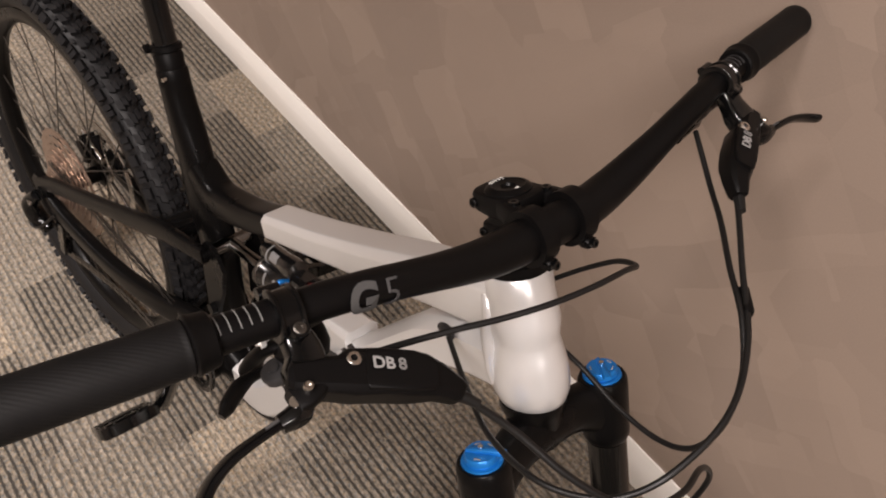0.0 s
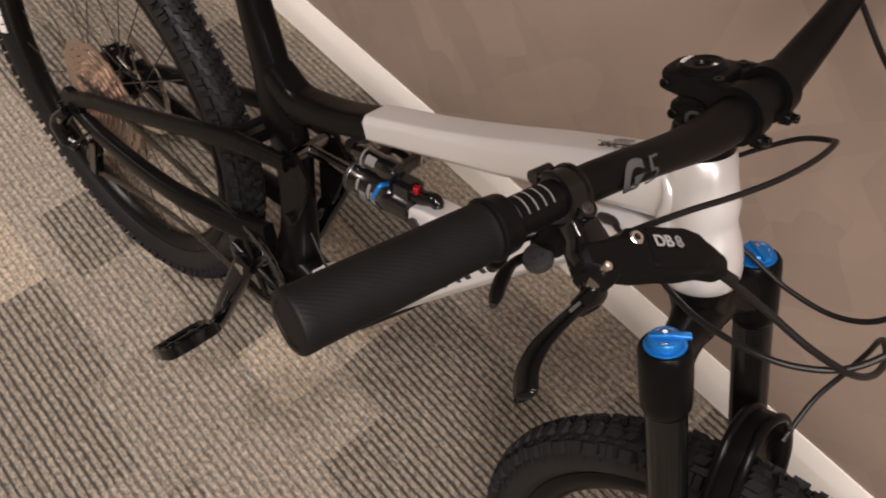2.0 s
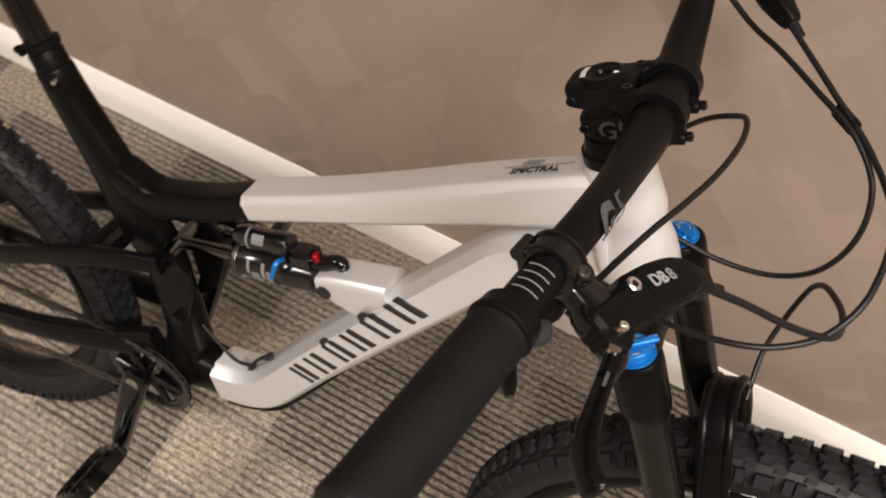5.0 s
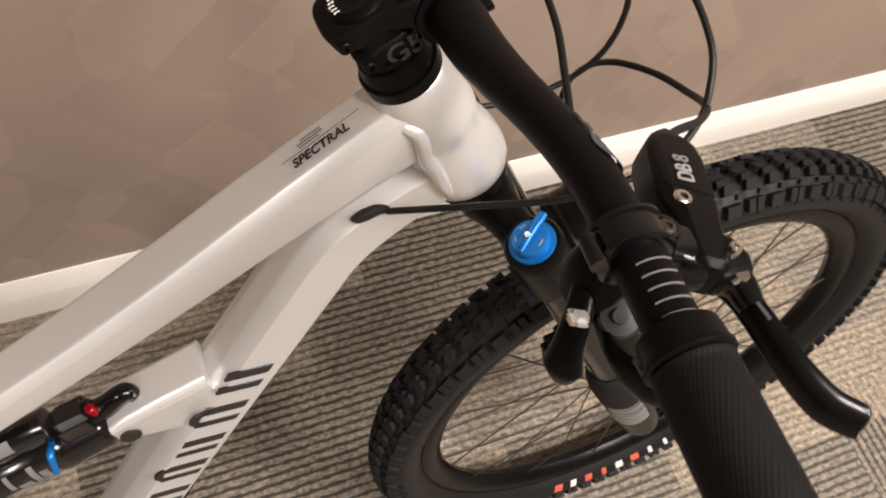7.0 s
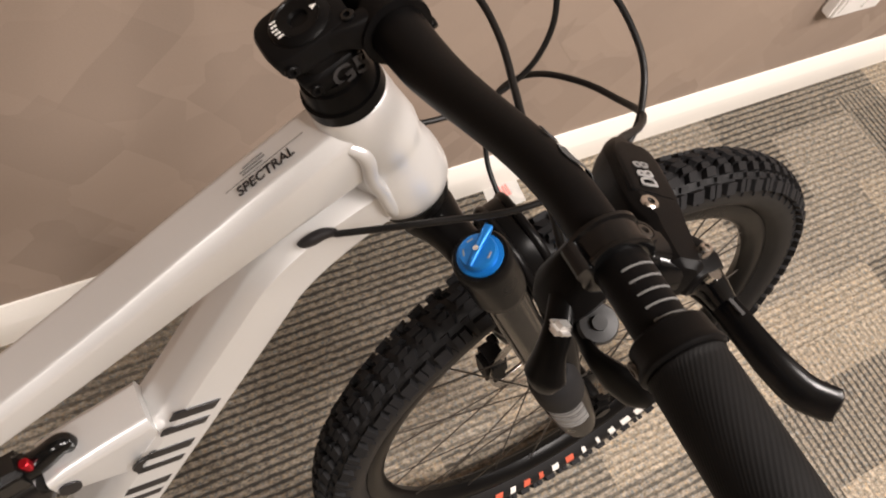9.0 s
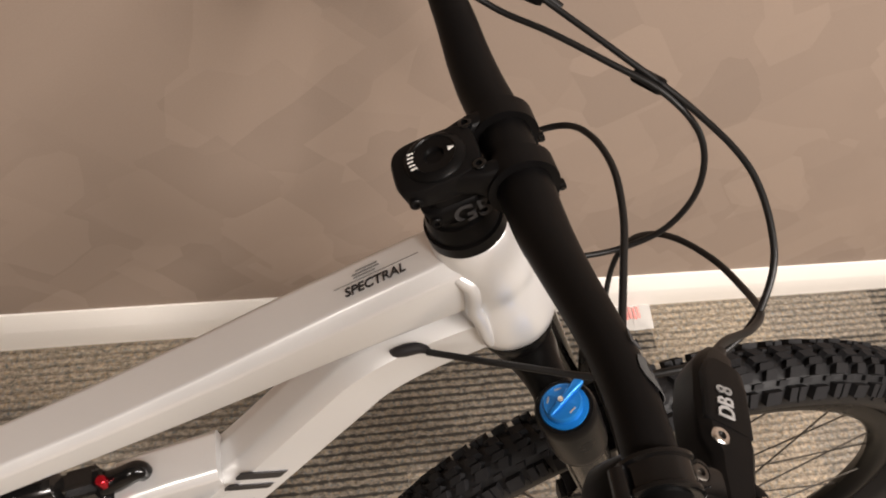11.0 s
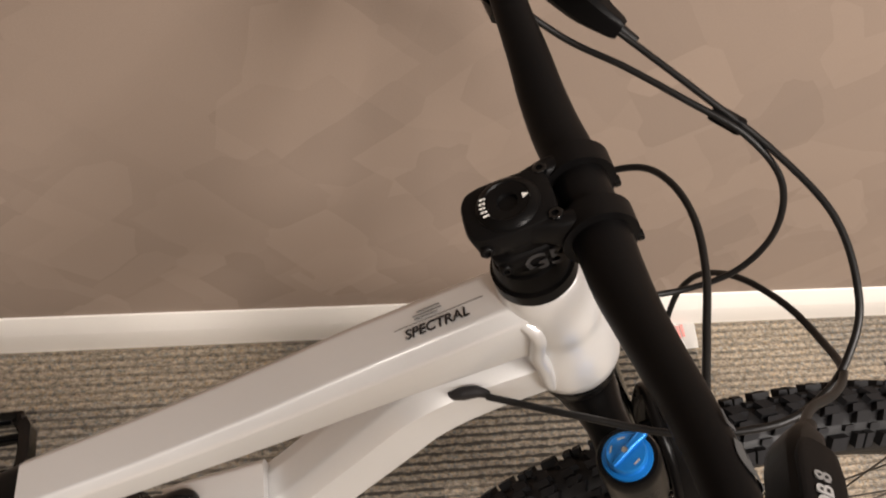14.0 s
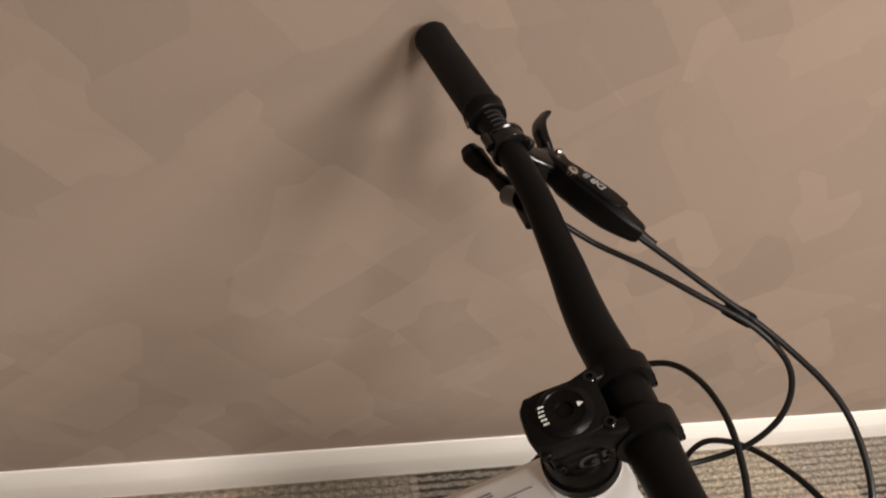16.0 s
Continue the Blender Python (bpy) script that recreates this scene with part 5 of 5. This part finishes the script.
def decals(body, bar):
    """Prints: the model word and fine lines on the top tube, maker shapes on the down tube, letters on the bar."""
    along = V((0.852, 0, 0.524)).normalized()
    n = V((-along.z, 0, along.x))
    top = V((-0.1115, -0.0065, 0.9102)) + n * 0.0274
    text_mesh("model_print", "SPECTRAL", 0.0098, basis(top, along, V((0, 1, 0))), M_INK, body, "black printed model word", 0.1)
    bm = new_bm()
    turn = Matrix((along, YY, n)).transposed()
    box(bm, top + YY * 0.0062 + along * 0.002, (0.062, 0.0005, 0.0004), turn)
    part("rule_print", bm, M_GREY, body, "thin grey printed line")
    for i in range(3):
        bm = new_bm()
        box(bm, top + YY * (0.0090 + 0.0024 * i) + along * (-0.006 + 0.0012 * i), (0.016 + 0.004 * (i == 1), 0.0011, 0.0004), turn)
        part("fine_print", bm, M_GREY, body, "grey unreadable fine print")
    # angular maker shapes across the down tube's side, two or three bars to a shape
    a, b = V((-0.346, 0, 0.508)), V((-0.2125, 0, 0.7385))
    for k, off in enumerate((0.0, 0.055, 0.15, 0.225, 0.34, 0.405, 0.50, 0.565, 0.68, 0.755, 0.87, 0.945)):
        bm = new_bm()
        p = a.lerp(b, off)
        d = V((0.985, 0, -0.173))
        w = V((0.5, 0, 0.866))
        wide = 0.0104 if k % 2 else 0.0080
        loops = []
        for along_, y, h in ((-0.0035, 0.0293, 0.9), (0.001, 0.0293, 1.0), (0.0305, 0.0293, 1.0), (0.0325, 0.0288, 0.9), (0.0385, 0.0240, 0.7), (0.0395, 0.0232, 0.3)):
            c_ = p + d * along_ - YY * y
            loops.append([c_ + w * wide * h / 2, c_ - w * wide * h / 2, c_ - w * wide * h / 2 + YY * 0.002, c_ + w * wide * h / 2 + YY * 0.002])
        rings(bm, loops)
        if k in (8, 4):
            # closed end between this bar and the next
            q = a.lerp(b, off + 0.0375) - d * 0.0045 - YY * 0.0288
            bend = [q + d * 0.0060 - w * 0.0104, q + d * 0.0015 - w * 0.0090, q - d * 0.0030 - w * 0.0045, q - d * 0.0040, q - d * 0.0030 + w * 0.0045, q + d * 0.0015 + w * 0.0090, q + d * 0.0060 + w * 0.0104]
            rings(bm, [[c_ + d * 0.0045 - YY * 0.0005, c_ - d * 0.0030 - YY * 0.0005, c_ - d * 0.0030 + YY * 0.002, c_ + d * 0.0045 + YY * 0.002] for c_ in bend])
        part("maker_bar", bm, M_INK, body, "black slanted maker bar, unlettered")
    ax = V((0.075, 1.0, -0.190)).normalized()
    for ch, at, m_, bold, r in (("G", V((-0.0568, -0.1765, 1.0619)), M_MID, 0.0013, 0.0124), ("5", V((-0.0556, -0.1565, 1.0581)), M_DIM, -0.0004, 0.0128)):
        cu = bpy.data.curves.new("bar_print", "FONT")
        cu.body, cu.size, cu.align_x, cu.align_y, cu.extrude = ch, 0.028, "CENTER", "CENTER", 0.0002
        tmp = bpy.data.objects.new("bar_print", cu)
        cu.offset = bold
        me = bpy.data.meshes.new_from_object(tmp)
        bpy.data.objects.remove(tmp)
        me.materials.clear()
        me.materials.append(m_)
        wrap(me, at, ax, V((0.95, 0, 0.31)), r)
        ob = new("bar_print", me)
        ob.parent = bar
        tagged(ob, "grey printed character")


def swing_rear(rear):
    """The rear end stands a few degrees out of line with the front frame, a little further back."""
    back, pivot, turn = 0.030, -0.620, radians(4.0)
    rear.matrix_local = Matrix.Translation((pivot - back, 0, 0)) @ Matrix.Rotation(turn, 4, "Z") @ Matrix.Translation((-pivot, 0, 0))

    def moved(q):
        k = max(0.0, pivot - q.x)
        return V((q.x - back * min(1.0, k / 0.30), q.y - k * math.tan(turn), q.z))

    for ob in list(bike.children):
        kind = ob.name.split(".")[0]
        if kind == "guard_rib":
            ob.matrix_local = Matrix.Translation(moved(ob.matrix_local.translation) - ob.matrix_local.translation) @ ob.matrix_local
        elif kind in ("seat_stay", "chain_stay", "dropout", "chain", "derailleur", "derailleur_cable", "brake_caliper"):
            for piece in [ob] + list(ob.children):
                for v in piece.data.vertices:
                    v.co = moved(v.co)


def grip_material():
    """Black grip rubber with fine ribs that wind round the grip."""
    k = Nodes("grip_rubber")
    co = k.coords()
    sep = k.add("ShaderNodeSeparateXYZ")
    k.link(co, sep.inputs[0])
    reach = k.math("SUBTRACT", k.math("ABSOLUTE", sep.outputs[1]), 0.24)
    off_x = k.math("ADD", k.math("ADD", sep.outputs[0], 0.0715), k.math("MULTIPLY", reach, 0.14))
    off_z = k.math("SUBTRACT", sep.outputs[2], 1.070)
    turn = k.math("MULTIPLY", k.math("ARCTAN2", off_z, off_x), 42.0)
    phase = k.math("ADD", turn, k.math("MULTIPLY", sep.outputs[1], 1500.0))
    wave = k.math("SINE", phase)
    slow = k.noise(co, 40.0, 4.0)
    k.link(k.ramp(slow, [(0.3, (0.0030, 0.0028, 0.0028)), (0.7, (0.0056, 0.0052, 0.0052))]), k.b.inputs["Base Color"])
    k.set(Roughness=0.60, Specular_IOR_Level=0.16)
    k.bump(wave, 0.11, 0.0004)
    return k.m


M_GRIP = grip_material()
white = main_frame()
black_frame()
rear_triangle()
shock()
bar = handlebar()
stem()
fork()
front_marks = [(radians(-102 + k * 5.0), radians(w), 0.3215, 0.0120, m) for k, (w, m) in enumerate(((2.6, M_ORANGE), (1.8, M_PRINT), (2.2, M_ORANGE), (1.4, M_ORANGE), (2.2, M_PRINT), (2.6, M_ORANGE), (1.2, M_PRINT), (1, M_PRINT), (2, M_PRINT), (3, M_PRINT), (3, M_PRINT)))]
front_marks += [(radians(98 + k * 4.3), radians(2.6), 0.3165, 0.004, M_PRINT) for k in range(5)]
rear_marks = [(radians(172 + k * 3.4), radians(2.9), 0.3195, 0.0130, M_PRINT) for k in range(6)]
wheel(FRONT, "front_wheel", "front mountain bike wheel with black rim", front_marks, 0.100)
rear = wheel(REAR, "rear_wheel", "rear mountain bike wheel with black rim", rear_marks, 0.100, 0.90)
drivetrain(rear)
brake_lever(-1, "matte black hydraulic brake lever on the bar's room-side end")
brake_lever(1, "matte black hydraulic brake lever on the wall-side bar end")
shifter()
dropper_lever()
cables()
tube_clips()
swing_rear(rear)
decals(white, bar)
